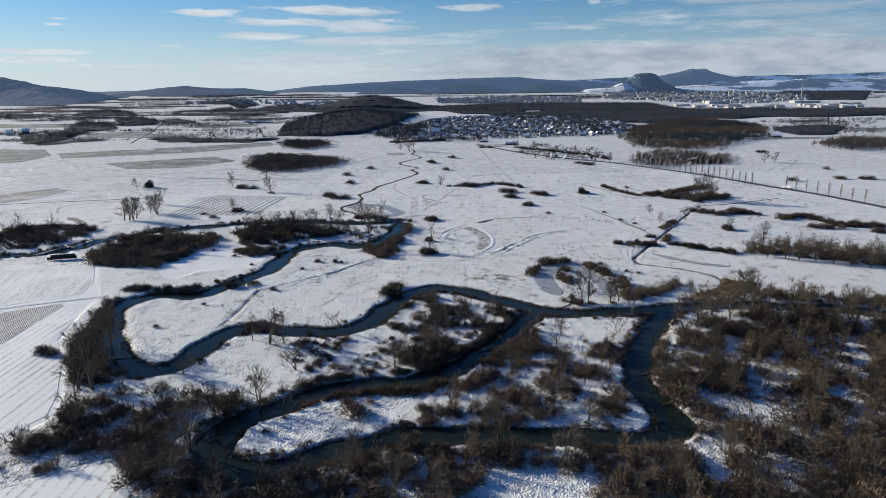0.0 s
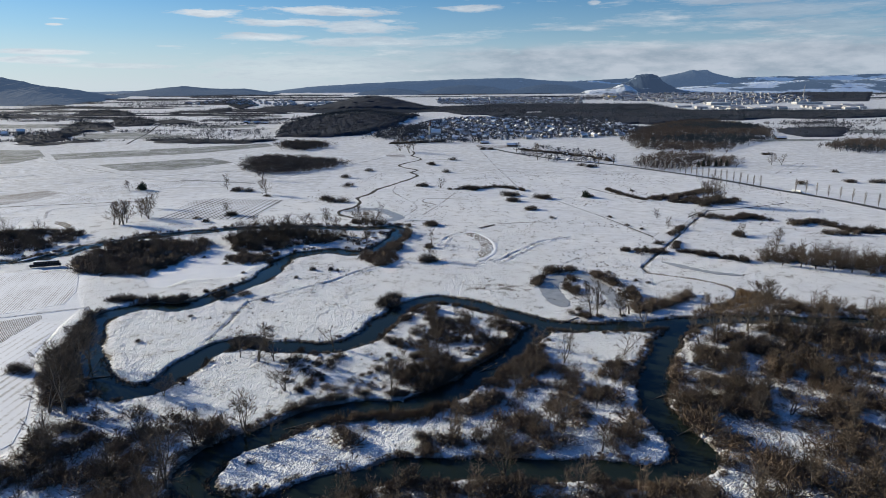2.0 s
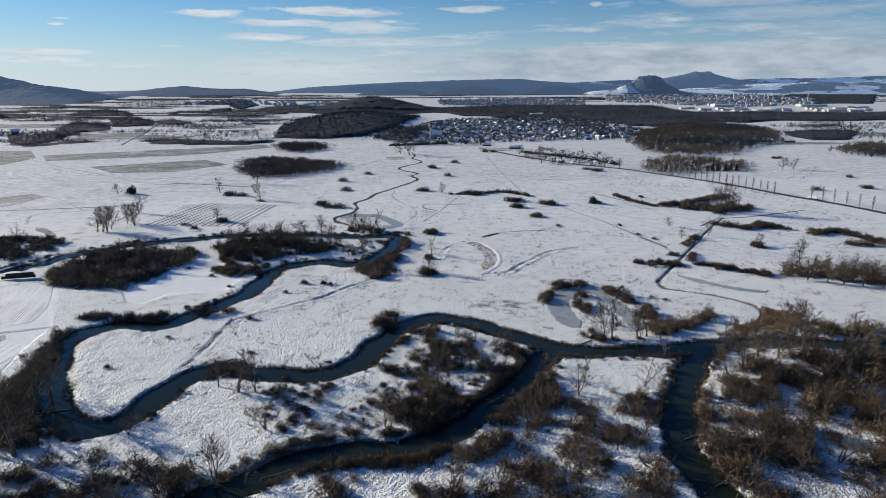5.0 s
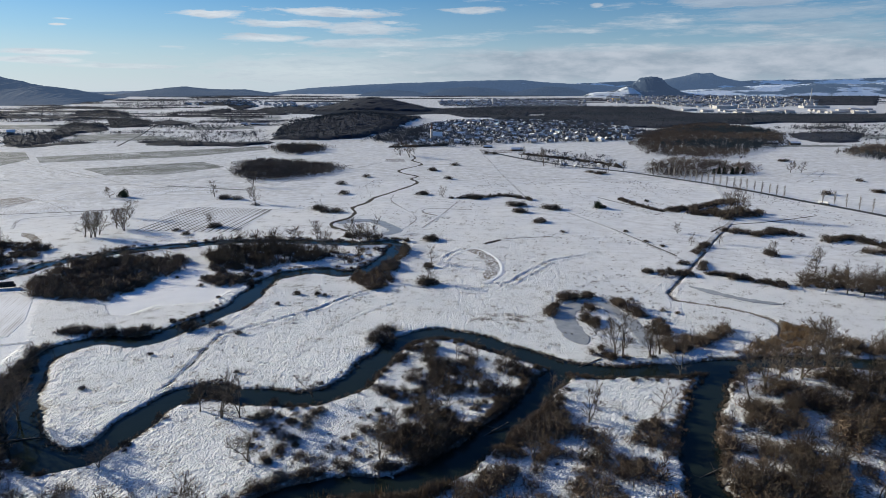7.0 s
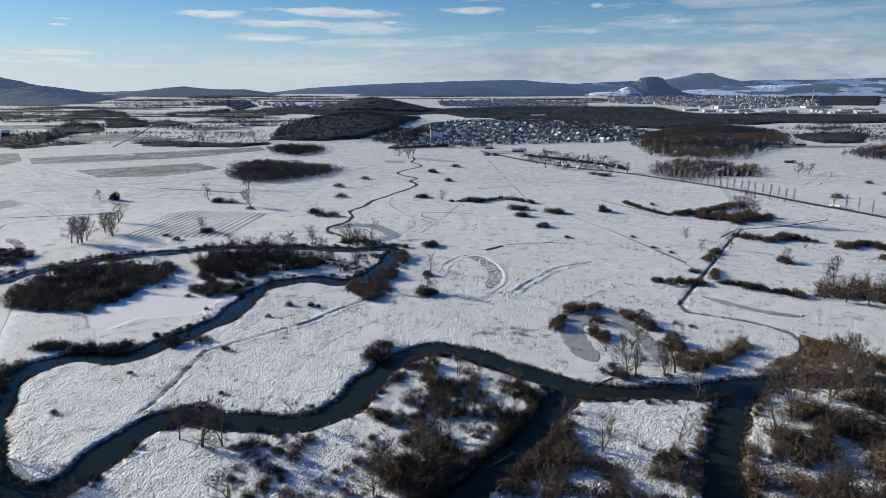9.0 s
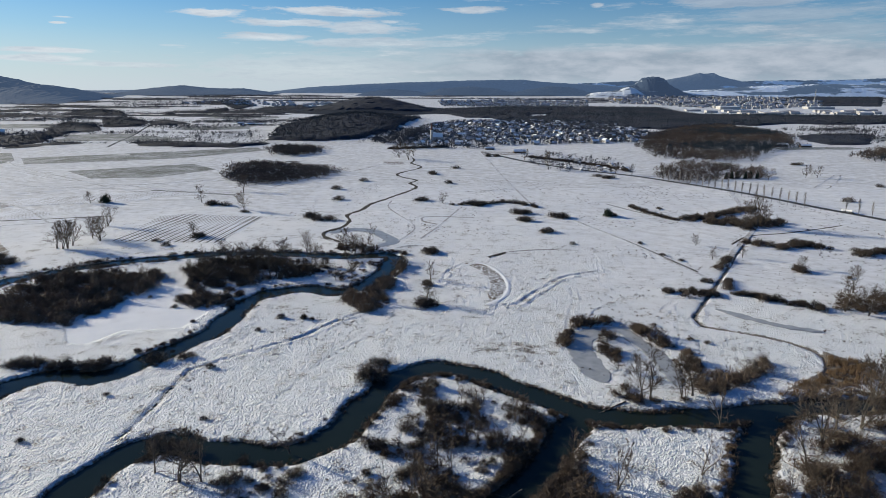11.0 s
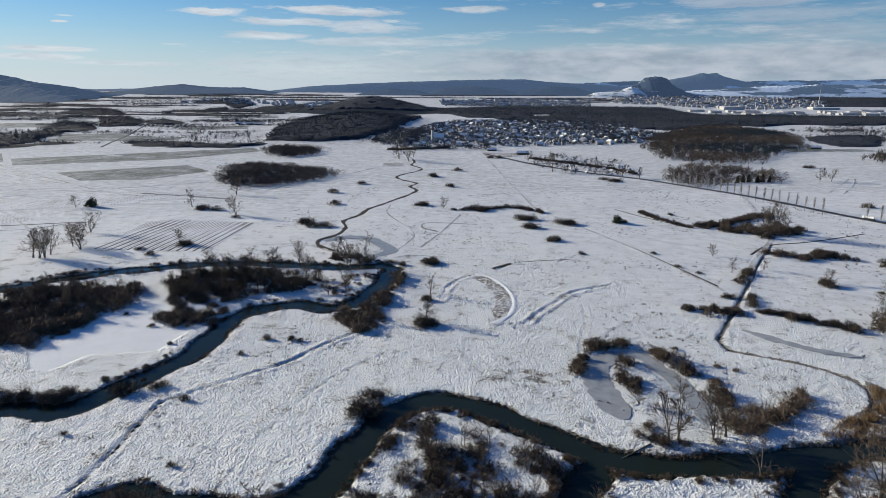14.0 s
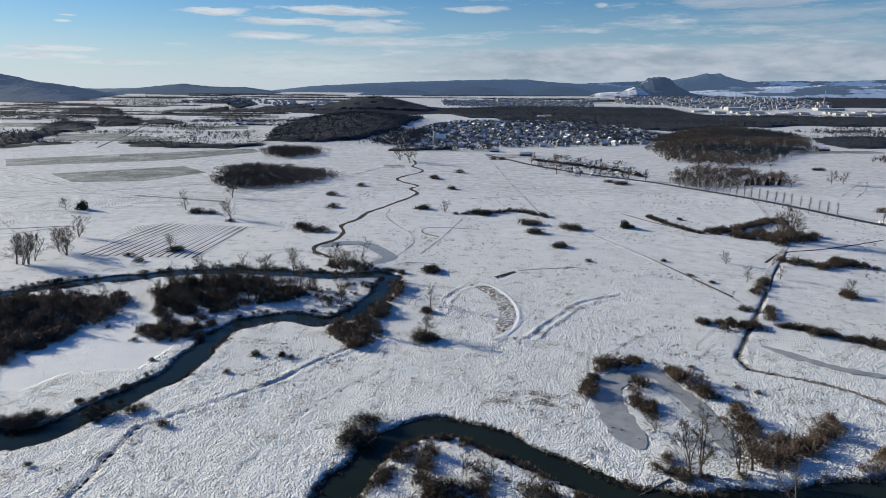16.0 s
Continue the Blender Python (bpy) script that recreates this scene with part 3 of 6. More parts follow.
GROVE_TOP = [(-73, 487), (-63, 500), (-46, 485), (-28, 480), (-23, 468), (-26, 478), (-47, 482), (-61, 482)]
COPSE_FAR = [(-244, 797), (-205, 749), (-157, 779), (-129, 843), (-136, 876), (-184, 905), (-247, 942), (-270, 904)]
COPSE_FAR2 = [(-265, 1064), (-227, 1023), (-194, 1065), (-206, 1139), (-258, 1159), (-282, 1138)]
COPSE_EAST = [(184, 379), (208, 370), (248, 345), (266, 339), (276, 353), (268, 375), (220, 394), (199, 401)]
COPSE_ROAD = [(244, 822), (260, 781), (319, 807), (366, 817), (399, 893), (361, 939), (330, 972), (274, 898)]
# hedges: width and line
HEDGES = [
    (8, [(113, 406), (124, 401), (136, 400)]),
    (5, [(148, 402), (162, 390), (178, 379)]),
    (8, [(188, 582), (216, 597), (243, 619), (257, 626)]),
    (15, [(209, 575), (223, 566), (251, 571)]),
    (8, [(204, 510), (220, 498), (233, 502)]),
    (9, [(231, 509), (246, 497)]),
    (8, [(257, 480), (281, 483), (287, 457), (318, 449)]),
    (7, [(267, 450), (277, 444)]),
    (3, [(146, 408), (154, 424)]),
    (4, [(158, 447), (166, 458), (172, 470)]),
    (3, [(160, 639), (170, 604), (180, 582)]),
    (4, [(-129, 387), (-117, 382), (-102, 394)]),
    (5, [(-161, 311), (-152, 313), (-133, 310), (-126, 315)]),
    (4, [(-158, 286), (-149, 261)]),
    (4, [(-132, 410), (-115, 388), (-103, 381)]),
    (3, [(-84, 260), (-74, 258)]),
    (4, [(9, 643), (38, 650), (56, 657), (79, 634)]),
    (8, [(-93, 1141), (-46, 1162), (2, 1183)]),
    (6, [(121, 1028), (157, 990), (206, 922), (224, 874)]),
]
# shrub groups: x, y, half width, how many
SHRUBS_A = [(-6, 477, 4.7, 2), (-95, 574, 7.7, 2), (-103, 583, 5.2, 1), (-98, 665, 5.4, 1), (-111, 725, 5.8, 1), (-90, 783, 6.3, 1), (-198, 638, 9.2,
    3), (-165, 604, 2.7, 1), (-24, 663, 5.9, 2), (-19, 843, 8.3, 2), (4, 769, 5.5, 1), (12, 895, 7.2, 1), (26, 643, 11.5, 4), (62, 607, 8.2, 3), (60,
    576, 5.2, 2), (90, 591, 8.0, 3), (70, 537, 4.4, 2), (85, 503, 1.8, 1), (137, 599, 3.2, 2), (130, 504, 1.8, 1), (135, 476, 1.7, 1), (142, 462, 1.7,
    1), (201, 440, 5.6, 3), (221, 428, 1.9, 1)]
SHRUBS_B = [(-9, 380, 6.2, 4), (-10, 413, 3.8, 2), (-27, 304, 5.6, 3), (-24, 312, 4.3, 2), (-154, 233, 4.0, 3), (-124, 260, 1.5, 1), (-114, 289, 1.1,
    1), (-180, 493, 2.7, 1), (-193, 505, 2.3, 1), (-173, 518, 4.2, 2), (91, 356, 1.3, 1), (101, 340, 1.2, 1), (107, 336, 1.5, 1), (-79, 347, 1.6, 1),
    (-74, 362, 2.3, 1), (-64, 362, 2.3, 1), (-59, 361, 1.3, 1), (-99, 319, 2.9, 2), (-87, 310, 2.0, 1), (-110, 315, 4.4, 2), (-119, 324, 2.4, 1),
    (-106, 324, 1.2, 1), (-127, 375, 1.7, 1), (-145, 389, 1.4, 1)]
SHRUBS_C = [(-111, 356, 1.6, 1), (-44, 225, 1.5, 2), (-56, 225, 1.7, 2), (-53, 174, 1.2, 1), (-50, 216, 1.9, 2), (-27, 230, 0.9, 1), (-75, 273, 1.3,
    1), (-56, 250, 2.4, 2), (368, 671, 4.2, 1), (474, 949, 6.8, 2), (187, 812, 5.8, 2), (175, 824, 5.2, 1), (428, 681, 4.9, 2), (455, 676, 6.1, 2),
    (458, 759, 3.4, 1), (69, 1036, 7.4, 2), (299, 431, 5.9, 3), (297, 453, 4.1, 2), (-104, 588, 5.4, 2), (-9, 482, 3.5, 2), (183, 628, 2.2, 1), (140,
    420, 3.2, 2)]
CLUMPS = SHRUBS_A + SHRUBS_B + SHRUBS_C
# single trees: x, y, height
TREES_A = [(-59, 190, 13), (-65, 187, 7), (-52, 192, 8), (-44, 256, 10), (-78, 246, 11), (-70, 242, 14), (-64, 242, 13), (-94, 215, 8), (-54, 218,
    11), (-121, 204, 24), (-126, 204, 19), (-132, 233, 18), (-133, 241, 16), (-111, 177, 11), (-91, 191, 8), (-72, 165, 16), (-77, 199, 4), (-71, 157,
    12), (16, 169, 14), (45, 181, 10), (25, 217, 12), (45, 240, 12), (69, 246, 12), (85, 272, 14), (66, 289, 15), (69, 290, 17), (110, 261, 18), (120,
    271, 16), (139, 282, 18), (142, 280, 19), (150, 261, 19), (158, 264, 18)]
TREES_B = [(169, 260, 16), (171, 251, 19), (185, 260, 17), (141, 271, 18), (100, 251, 15), (128, 271, 16), (80, 291, 13), (84, 292,
    14), (64, 312, 6), (-249, 552, 14), (-239, 512, 14), (-236, 515, 13), (-247, 485, 16), (-242, 483, 19), (-240, 485, 17), (-241, 492, 15), (-216,
    649, 16), (-198, 710, 16), (-168, 617, 15), (-175, 524, 9), (-9, 385, 10), (-8, 423, 11), (232, 559, 23), (224, 559, 19), (241, 565, 16), (182,
    471, 8), (191, 499, 8), (161, 465, 8), (165, 501, 8), (206, 448, 7), (-3, 653, 10)]
TREES_C = [(-311, 642, 10), (-67, 1015, 20), (-52, 989, 24), (-48, 1042, 20), (111, 991, 15), (129, 892, 22), (203, 850, 13), (220, 843, 13), (176,
    876, 11), (186, 877, 10), (-62, 499, 13), (-52, 509, 12), (-68, 502, 10), (-138, 475, 8), (-114, 476, 10), (-102, 477, 10), (-86, 477, 13), (-116,
    434, 16), (-104, 434, 17), (-88, 434, 16), (-74, 442, 14), (-61, 470, 13), (-54, 464, 14), (-49, 470, 11), (-130, 426, 14), (-95, 425, 14), (-199,
    419, 10), (-230, 505, 16), (208, 404, 13), (46, 224, 7), (75, 206, 8), (97, 197, 10)]
TREES_D = [(91, 205, 10), (121, 189, 12), (95, 164, 10), (106, 150, 11), (127, 176, 11), (78, 158, 10), (-18, 220, 9), (-26, 162, 9), (-28, 154, 8),
    (-80, 152, 10), (-70, 149, 10), (-61, 151, 8), (-12, 149, 10), (62, 151, 10), (109, 201, 10), (132, 219, 11), (150, 209, 10), (187, 376, 9), (194,
    370, 10), (203, 367, 11), (209, 363, 11), (217, 360, 11), (225, 356, 10), (232, 351, 10), (240, 346, 9)]
TREE_SPOTS = TREES_A + TREES_B + TREES_C + TREES_D


build_ground()

# the water of the river lies as one level sheet in the carved bed
tagged(part("water", mesh_of("water", [(-420, 120, -0.62), (420, 120, -0.62), (420, 495, -0.62), (-420, 495, -0.62)], [(0, 1, 2, 3)]), M_WATER),
       "dark slow river water winding in meanders", "river", kind="structure")


def strip(name, line, width, mat, label, cat, lift=0.06, crown=0.05, kind="structure", step=8.0, wobble=0.0, taper=0):
    """A band that follows a plan line, a little raised in the middle."""
    p = smooth(line, step)
    d = np.gradient(p, axis=0)
    n = np.stack([-d[:, 1], d[:, 0]], -1) / (np.linalg.norm(d, axis=1)[:, None] + 1e-9)
    rng = np.random.default_rng(len(p))
    w = width / 2 * (1 + wobble * rng.uniform(-1, 1, len(p)))[:, None]
    if taper:
        k = np.arange(len(p))
        w = w * np.sqrt(np.clip(np.minimum(k + 0.15, len(p) - 0.85 - k) / taper, 0, 1))[:, None]
    rows = [p - n * (w + 0.5), p - n * w, p, p + n * w, p + n * (w + 0.5)]
    hs = [-0.3, lift, lift + crown, lift, -0.3]
    v, f, k = [], [], len(p)
    for r, h in zip(rows, hs):
        v += [(a, b, h + 0.2 * float(np.sin(a * 0.043 + b * 0.02) * np.sin(b * 0.037)) * 0.9 + float(far_rise(b))) for a, b in r]
    for j in range(4):
        f += [(j * k + i, j * k + i + 1, (j + 1) * k + i + 1, (j + 1) * k + i) for i in range(k - 1)]
    ob = part(name, mesh_of(name, v, f), mat)
    return tagged(ob, label, cat, kind=kind)


def patch(name, poly, mat, label, cat, lift=0.12):
    """A field: a thin raised sheet with sloping edges."""
    p = []
    for a, b in zip(poly, poly[1:] + poly[:1]):
        k = max(1, int(math.dist(a, b) / 15))
        p += [np.array(a, float) + (np.array(b, float) - a) * i / k for i in range(k)]
    p = np.array(p)
    c = p.mean(0)
    n = len(p)
    z = [0.2 * float(np.sin(a * 0.043 + b * 0.02) * np.sin(b * 0.037)) * 0.9 for a, b in p]
    v = [(a, b, h + lift) for (a, b), h in zip(p, z)] + [(*(q + (q - c) / np.linalg.norm(q - c) * 0.8), -0.4) for q in p] + [(*c, lift + 0.1)]
    f = [(i, (i + 1) % n, 2 * n) for i in range(n)] + [(i, i + n, (i + 1) % n + n, (i + 1) % n) for i in range(n)]
    return tagged(part(name, mesh_of(name, v, f), mat), label, cat, kind="structure")


strip("ditch", DITCH_WEST, 3.2, M_MUD, "narrow dark brook winding through the snow", "brook", step=4, wobble=0.45)
strip("road", [(-560, 1150), (-592, 1247), (-631, 1381), (-703, 1586), (-784, 1819)], 3.4, M_ROAD, "dark country road climbing between snow fields", "road", lift=0.25)
patch("field", [(-739, 1328), (-770, 1408), (-657, 1453), (-606, 1318), (-645, 1264), (-697, 1259)], M_SOWN, "sown greyish field on the snowy plain", "field")
patch("field", [(-952, 2329), (-854, 2544), (-753, 2284), (-839, 2149)], M_SOWN, "sown greyish field on the snowy plain", "field")
strip("road", [(60, 1090), (85, 1036), (112, 973), (171, 885), (223, 832), (257, 779), (277, 746), (304, 692), (325, 639), (348, 585), (372, 500), (395, 420)], 6.5, M_ROAD,
      "cleared wet asphalt country road", "road", lift=0.25)
strip("track", [(58, 1010), (61, 975), (65, 855), (72, 725), (77, 645), (90, 613), (105, 567), (120, 522), (130, 485), (143, 432)], 1.8, M_RUT, "snowed-over straight farm track", "track", lift=0.12, wobble=0.3)
strip("ditch", [(92, 606), (107, 562), (122, 517), (132, 481), (143, 440)], 1.4, M_MUD, "dark ditch beside the farm track", "ditch", lift=0.1)
strip("track", [(301, 775), (259, 643), (239, 573), (187, 492), (163, 450)], 3.4, M_RUT, "snowy field track with wheel ruts", "track", lift=0.15)
strip("ice", ICE_NORTH_POND, 9.0, M_ICE, "grey frozen crescent-shaped pond", "pond", lift=-0.05, crown=0.0, step=2.0, taper=4, wobble=0.2)
strip("ice", ICE_ARM, 6.5, M_ICE, "grey frozen side arm of the oxbow pond", "pond", lift=-0.06, crown=0.0, step=2.0, taper=5, wobble=0.2)
strip("ice", ICE_SOUTH, 10.0, M_ICE, "grey frozen oxbow pond", "pond", lift=-0.05, crown=0.0, step=2.0, taper=4, wobble=0.15)
strip("ice", ICE_DITCH, 4.0, M_ICE, "narrow frozen ditch", "pond", lift=-0.05, crown=0.0, step=2.0, taper=4, wobble=0.4)
strip("ice", [(12, 456), (20, 449), (26.5, 432), (27.5, 412), (23, 390)], 7.5, M_HOLLOW, "frozen hollow with flattened brown reeds", "hollow", lift=0.06, crown=0.02, wobble=0.15, step=2.0, taper=5)
strip("snow_bank", [(17, 459), (26, 449), (32, 430), (33, 412), (29, 394), (20, 382)], 2.2, M_SNOW, "bright snow bank along a dry hollow", "snow bank", lift=0.16, crown=0.14, step=2.5, wobble=0.5)
patch("field", [(-222, 506), (-226, 588), (-208, 599), (-145, 588), (-150, 512)], M_STRIPE, "snow field with parallel furrows", "field", 0.1)


# field patches greyer than the snow around them, mostly on the far left
for k, (x, y, w, d, a, mat) in enumerate(((-620, 1330, 120, 60, 0.1, M_SOWN), (-480, 1420, 110, 55, 0.3, M_STRIPE), (-760, 1560, 150, 80, -0.1, M_STRIPE), (-560, 1640, 90, 70, 0.2, M_SOWN),
                                          (-1050, 1680, 160, 90, 0.1, M_SOWN), (-900, 2050, 220, 130, 0.0, M_STRIPE), (-650, 2150, 120, 90, 0.2, M_SOWN), (-1350, 2250, 220, 150, 0.1, M_STRIPE),
                                          (-480, 2330, 120, 110, -0.1, M_STRIPE), (900, 1400, 170, 50, 0.05, M_SOWN), (640, 1190, 80, 22, 0.1, M_SOWN), (330, 1330, 60, 22, 0.0, M_SOWN),
                                          (85, 1085, 30, 28, 0.1, M_PLOUGH), (-70, 950, 14, 16, 0.1, M_PLOUGH), (-330, 660, 60, 22, 0.35, M_STRIPE), (-390, 480, 70, 30, 0.2, M_STRIPE), (-280, 690, 55, 14, 0.3, M_STRIPE))):
    c, q = math.cos(a), math.sin(a)
    patch("field", [(x + u * w * c - v * d * q, y + u * w * q + v * d * c) for u, v in ((-1, -0.8), (0.2, -1), (1, -0.7), (0.9, 0.8), (-0.9, 1))], mat, "greyish field on the snowy plain", "field", 0.12)

for i in range(14):
    x = -222 + 5.3 * i
    strip("furrow", [(x, 506 - 0.3 * i), (x + 6 - 0.2 * i, 550), (x + 12 - 0.4 * i, 596 - 0.6 * i)], 0.9, M_MUD, "dark straight furrow in the snow field", "furrow", lift=0.14, crown=0.12, step=12, wobble=0.3)


for line, w, mat, label in (
        ([(-587, 945), (-533, 886), (-416, 793), (-307, 709), (-239, 707), (-201, 703)], 2.4, M_RUT, "farm track across the snow fields"),
        ([(-395, 647), (-347, 611), (-301, 564)], 1.8, M_RUT, "field edge in the snow"),
        ([(-314, 509), (-329, 546), (-296, 564), (-276, 587)], 2.0, M_RUT, "farm track bending through the snow"),
        ([(-408, 689), (-347, 731), (-254, 787)], 1.8, M_RUT, "field edge in the snow"),
        ([(-560, 705), (-511, 732), (-472, 759)], 2.2, M_RUT, "dark field edge in the snow"),
        ([(-276, 787), (-239, 781), (-150, 752)], 1.6, M_RUT, "farm track in the snow"),
        ([(-283, 876), (-240, 786)], 1.8, M_RUT, "farm track in the snow"),
        ([(-518, 854), (-417, 782), (-295, 729), (-227, 700)], 1.8, M_RUT, "farm track across the snow fields"),
        ([(-255, 374), (-244, 410)], 1.4, M_RUT, "wheel track in the snow field"),
        ([(-429, 734), (-365, 728), (-305, 716)], 3.0, M_RUT, "grassy strip between two fields"),
        ([(-289, 714), (-237, 701), (-199, 689)], 5.0, M_SOWN, "green headland strip between fields"),
        ([(-440, 540), (-317, 573), (-286, 582), (-265, 586)], 1.4, M_MUD, "dark field ditch"),
        ([(-181, 720), (-146, 836), (-113, 866), (-76, 959)], 2.0, M_RUT, "path through the snowy meadow"),
        ([(19, 716), (90, 738), (157, 745)], 1.0, M_RUT, "faint line of an old ditch"),
        ([(190, 505), (213, 529), (246, 540), (301, 567)], 1.2, M_MUD, "dark ditch beside shrubs"),
        ([(384, 752), (419, 796), (463, 850)], 1.4, M_RUT, "wheel track in the snow"),
        ([(392, 743), (434, 796), (471, 851)], 1.4, M_RUT, "wheel track in the snow"),
        ([(143, 653), (157, 622), (170, 600)], 0.9, M_MUD, "dark little ditch"),
        ([(-32, 510), (-26, 530), (-24, 562), (-48, 627), (-49, 663)], 0.9, M_RUT, "footpath beside the brook"),
        ([(-110, 494), (-108, 513), (-93, 521), (-68, 502)], 1.0, M_RUT, "rim of an old river arm"),
        ([(26, 469), (31, 474), (38, 480)], 2.4, M_MUD, "small dark pool in an old ditch"),
        ([(40, 483), (60, 488), (75, 491)], 1.0, M_HOLLOW, "line of an old ditch in the snow"),
        ([(-32, 491), (-22, 498), (0, 493)], 0.9, M_RUT, "faint footpath in the snow"),
        ([(23, 588), (-4, 593), (-17, 591), (-18, 576), (-6, 564)], 1.6, M_HOLLOW, "curved rim of a shallow hollow"),
        ([(11, 624), (-4, 563), (-17, 517)], 1.0, M_RUT, "narrow path across the meadow")):
    strip("track", line, w, mat, label, "track", lift=0.13, crown=0.05, step=6, wobble=0.25)
patch("field", [(-453, 852), (-393, 792), (-325, 806), (-283, 876), (-333, 930), (-397, 888)], M_SOWN, "sown green greyish field on the snowy plain", "field")
patch("field", [(-596, 986), (-546, 915), (-487, 941), (-380, 992), (-287, 1108), (-315, 1160), (-456, 1067)], M_SOWN, "long sown greyish field on the snowy plain", "field")
patch("field", [(-760, 1053), (-652, 1049), (-584, 953), (-578, 876), (-620, 850)], M_SOWN, "sown greyish field on the snowy plain", "field")
patch("field", [(-440, 590), (-408, 629), (-395, 647), (-372, 628), (-377, 581), (-400, 556)], M_PLOUGH, "ploughed field dusted with snow", "field")
patch("field", [(-400, 540), (-352, 621), (-316, 594), (-346, 555), (-365, 506)], M_STRIPE, "snow field with faint furrows", "field", 0.1)
strip("ice", [(-362, 480), (-350, 494), (-338, 496), (-328, 490)], 6.0, M_ICE, "dark thawed pond edge in the field", "pond", lift=0.05, crown=0.0, step=2.0, taper=4, wobble=0.2)
strip("ice", [(-298, 497), (-281, 482), (-267, 466)], 6.0, M_HOLLOW, "wet hollow with brown grass", "hollow", lift=0.06, crown=0.0, step=2.0, taper=4, wobble=0.3)
patch("field", FIELD_STRIP, M_FURROW, "narrow ploughed strip between snow fields", "field", 0.1)
patch("field", FIELD_LONG, M_DRILL_B, "smooth snow field with faint drill rows", "field", 0.1)
patch("field", FIELD_NOOK, M_DRILL_B, "smooth snow field beside the thicket", "field", 0.1)
strip("track", [(-215, 282), (-195, 291), (-180, 297), (-167, 302)], 1.6, M_RUT, "field track in the snow", "track", lift=0.14, crown=0.04, step=5, wobble=0.25)
patch("field", FIELD_ROWS, M_DRILL_A, "snow field with drill rows", "field", 0.1)


# ---- plants ----
def tube(v, f, a, b, ra, rb, n=3):
    a, b = np.array(a, float), np.array(b, float)
    d = (b - a) / (np.linalg.norm(b - a) + 1e-9)
    s = np.cross(d, (0.31, 0.87, 0.38))
    s /= np.linalg.norm(s) + 1e-9
    u = np.cross(d, s)
    k = len(v)
    for c, r in ((a, ra), (b, rb)):
        for i in range(n):
            w = 2 * math.pi * i / n
            v.append(c + r * (math.cos(w) * s + math.sin(w) * u))
    for i in range(n):
        j = (i + 1) % n
        f += [(k + i, k + j, k + n + j), (k + i, k + n + j, k + n + i)]


def twig(v, f, a, b, w, rng):
    """One thin tapered twig."""
    a, b = np.array(a), np.array(b)
    s = np.cross(b - a, rng.normal(size=3))
    s = s / (np.linalg.norm(s) + 1e-9) * w / 2
    k = len(v)
    v += [a - s, a + s, b]
    f.append((k, k + 1, k + 2))


def unit(v):
    return v / (np.linalg.norm(v) + 1e-9)


def bare_tree(seed, height=14.0, spread=0.8, up=0.35):
    """Trunk and limbs as one shape, fine twigs as another."""
    rng = np.random.default_rng(seed)
    v, f, tv, tf = [], [], [], []
    forks = rng.integers(1, 4)
    lean = rng.normal(0, 0.06, 2)
    for s in range(forks):
        p = np.array([rng.normal(0, 0.15), rng.normal(0, 0.15), -0.3])
        way = unit(np.array([lean[0] + rng.normal(0, 0.16) * (forks > 1), lean[1] + rng.normal(0, 0.16) * (forks > 1), 1.0]))
        r, n = height * 0.021 * (1.25 if forks == 1 else 0.9), 7
        step = height * 0.86 / n
        for i in range(n):
            q = p + way * step
            tube(v, f, p, q, r, r * 0.8, 5)
            if i >= 1:
                for _ in range(rng.integers(1, 4) if i < n - 1 else 4):
                    a = rng.uniform(0, 2 * math.pi)
                    out = unit(np.array([math.cos(a), math.sin(a), up + 0.9 * i / n + rng.normal(0, 0.2)]))
                    ln = height * (0.34 - 0.2 * i / n) * rng.uniform(0.6, 1.25) * spread / 0.8
                    limb(v, f, tv, tf, p + (q - p) * rng.uniform(0, 1), out, ln, r * 0.5, rng)
            p, r = q, r * 0.8
            way = unit(way + rng.normal(0, 0.1, 3) * (1, 1, 0.2))
    return np.array(v), f, np.array(tv), tf


def limb(v, f, tv, tf, p, way, ln, r, rng):
    for i in range(3):
        q = p + way * ln / 3
        tube(v, f, p, q, r, r * 0.62, 3)
        for _ in range(4 if i else 1):
            w = unit(way + rng.normal(0, 0.6, 3) + (0, 0, 0.25))
            l2 = ln * rng.uniform(0.25, 0.5)
            e = q + w * l2
            twig(tv, tf, q, e, max(0.08, r * 0.7), rng)
            for _ in range(5):
                w2 = unit(w + rng.normal(0, 0.55, 3) + (0, 0, 0.15))
                twig(tv, tf, q + (e - q) * rng.uniform(0.3, 0.95), e + w2 * l2 * rng.uniform(0.3, 0.8), 0.07, rng)
        p, r = q, r * 0.62
        way = unit(way + rng.normal(0, 0.2, 3) + (0, 0, 0.1))


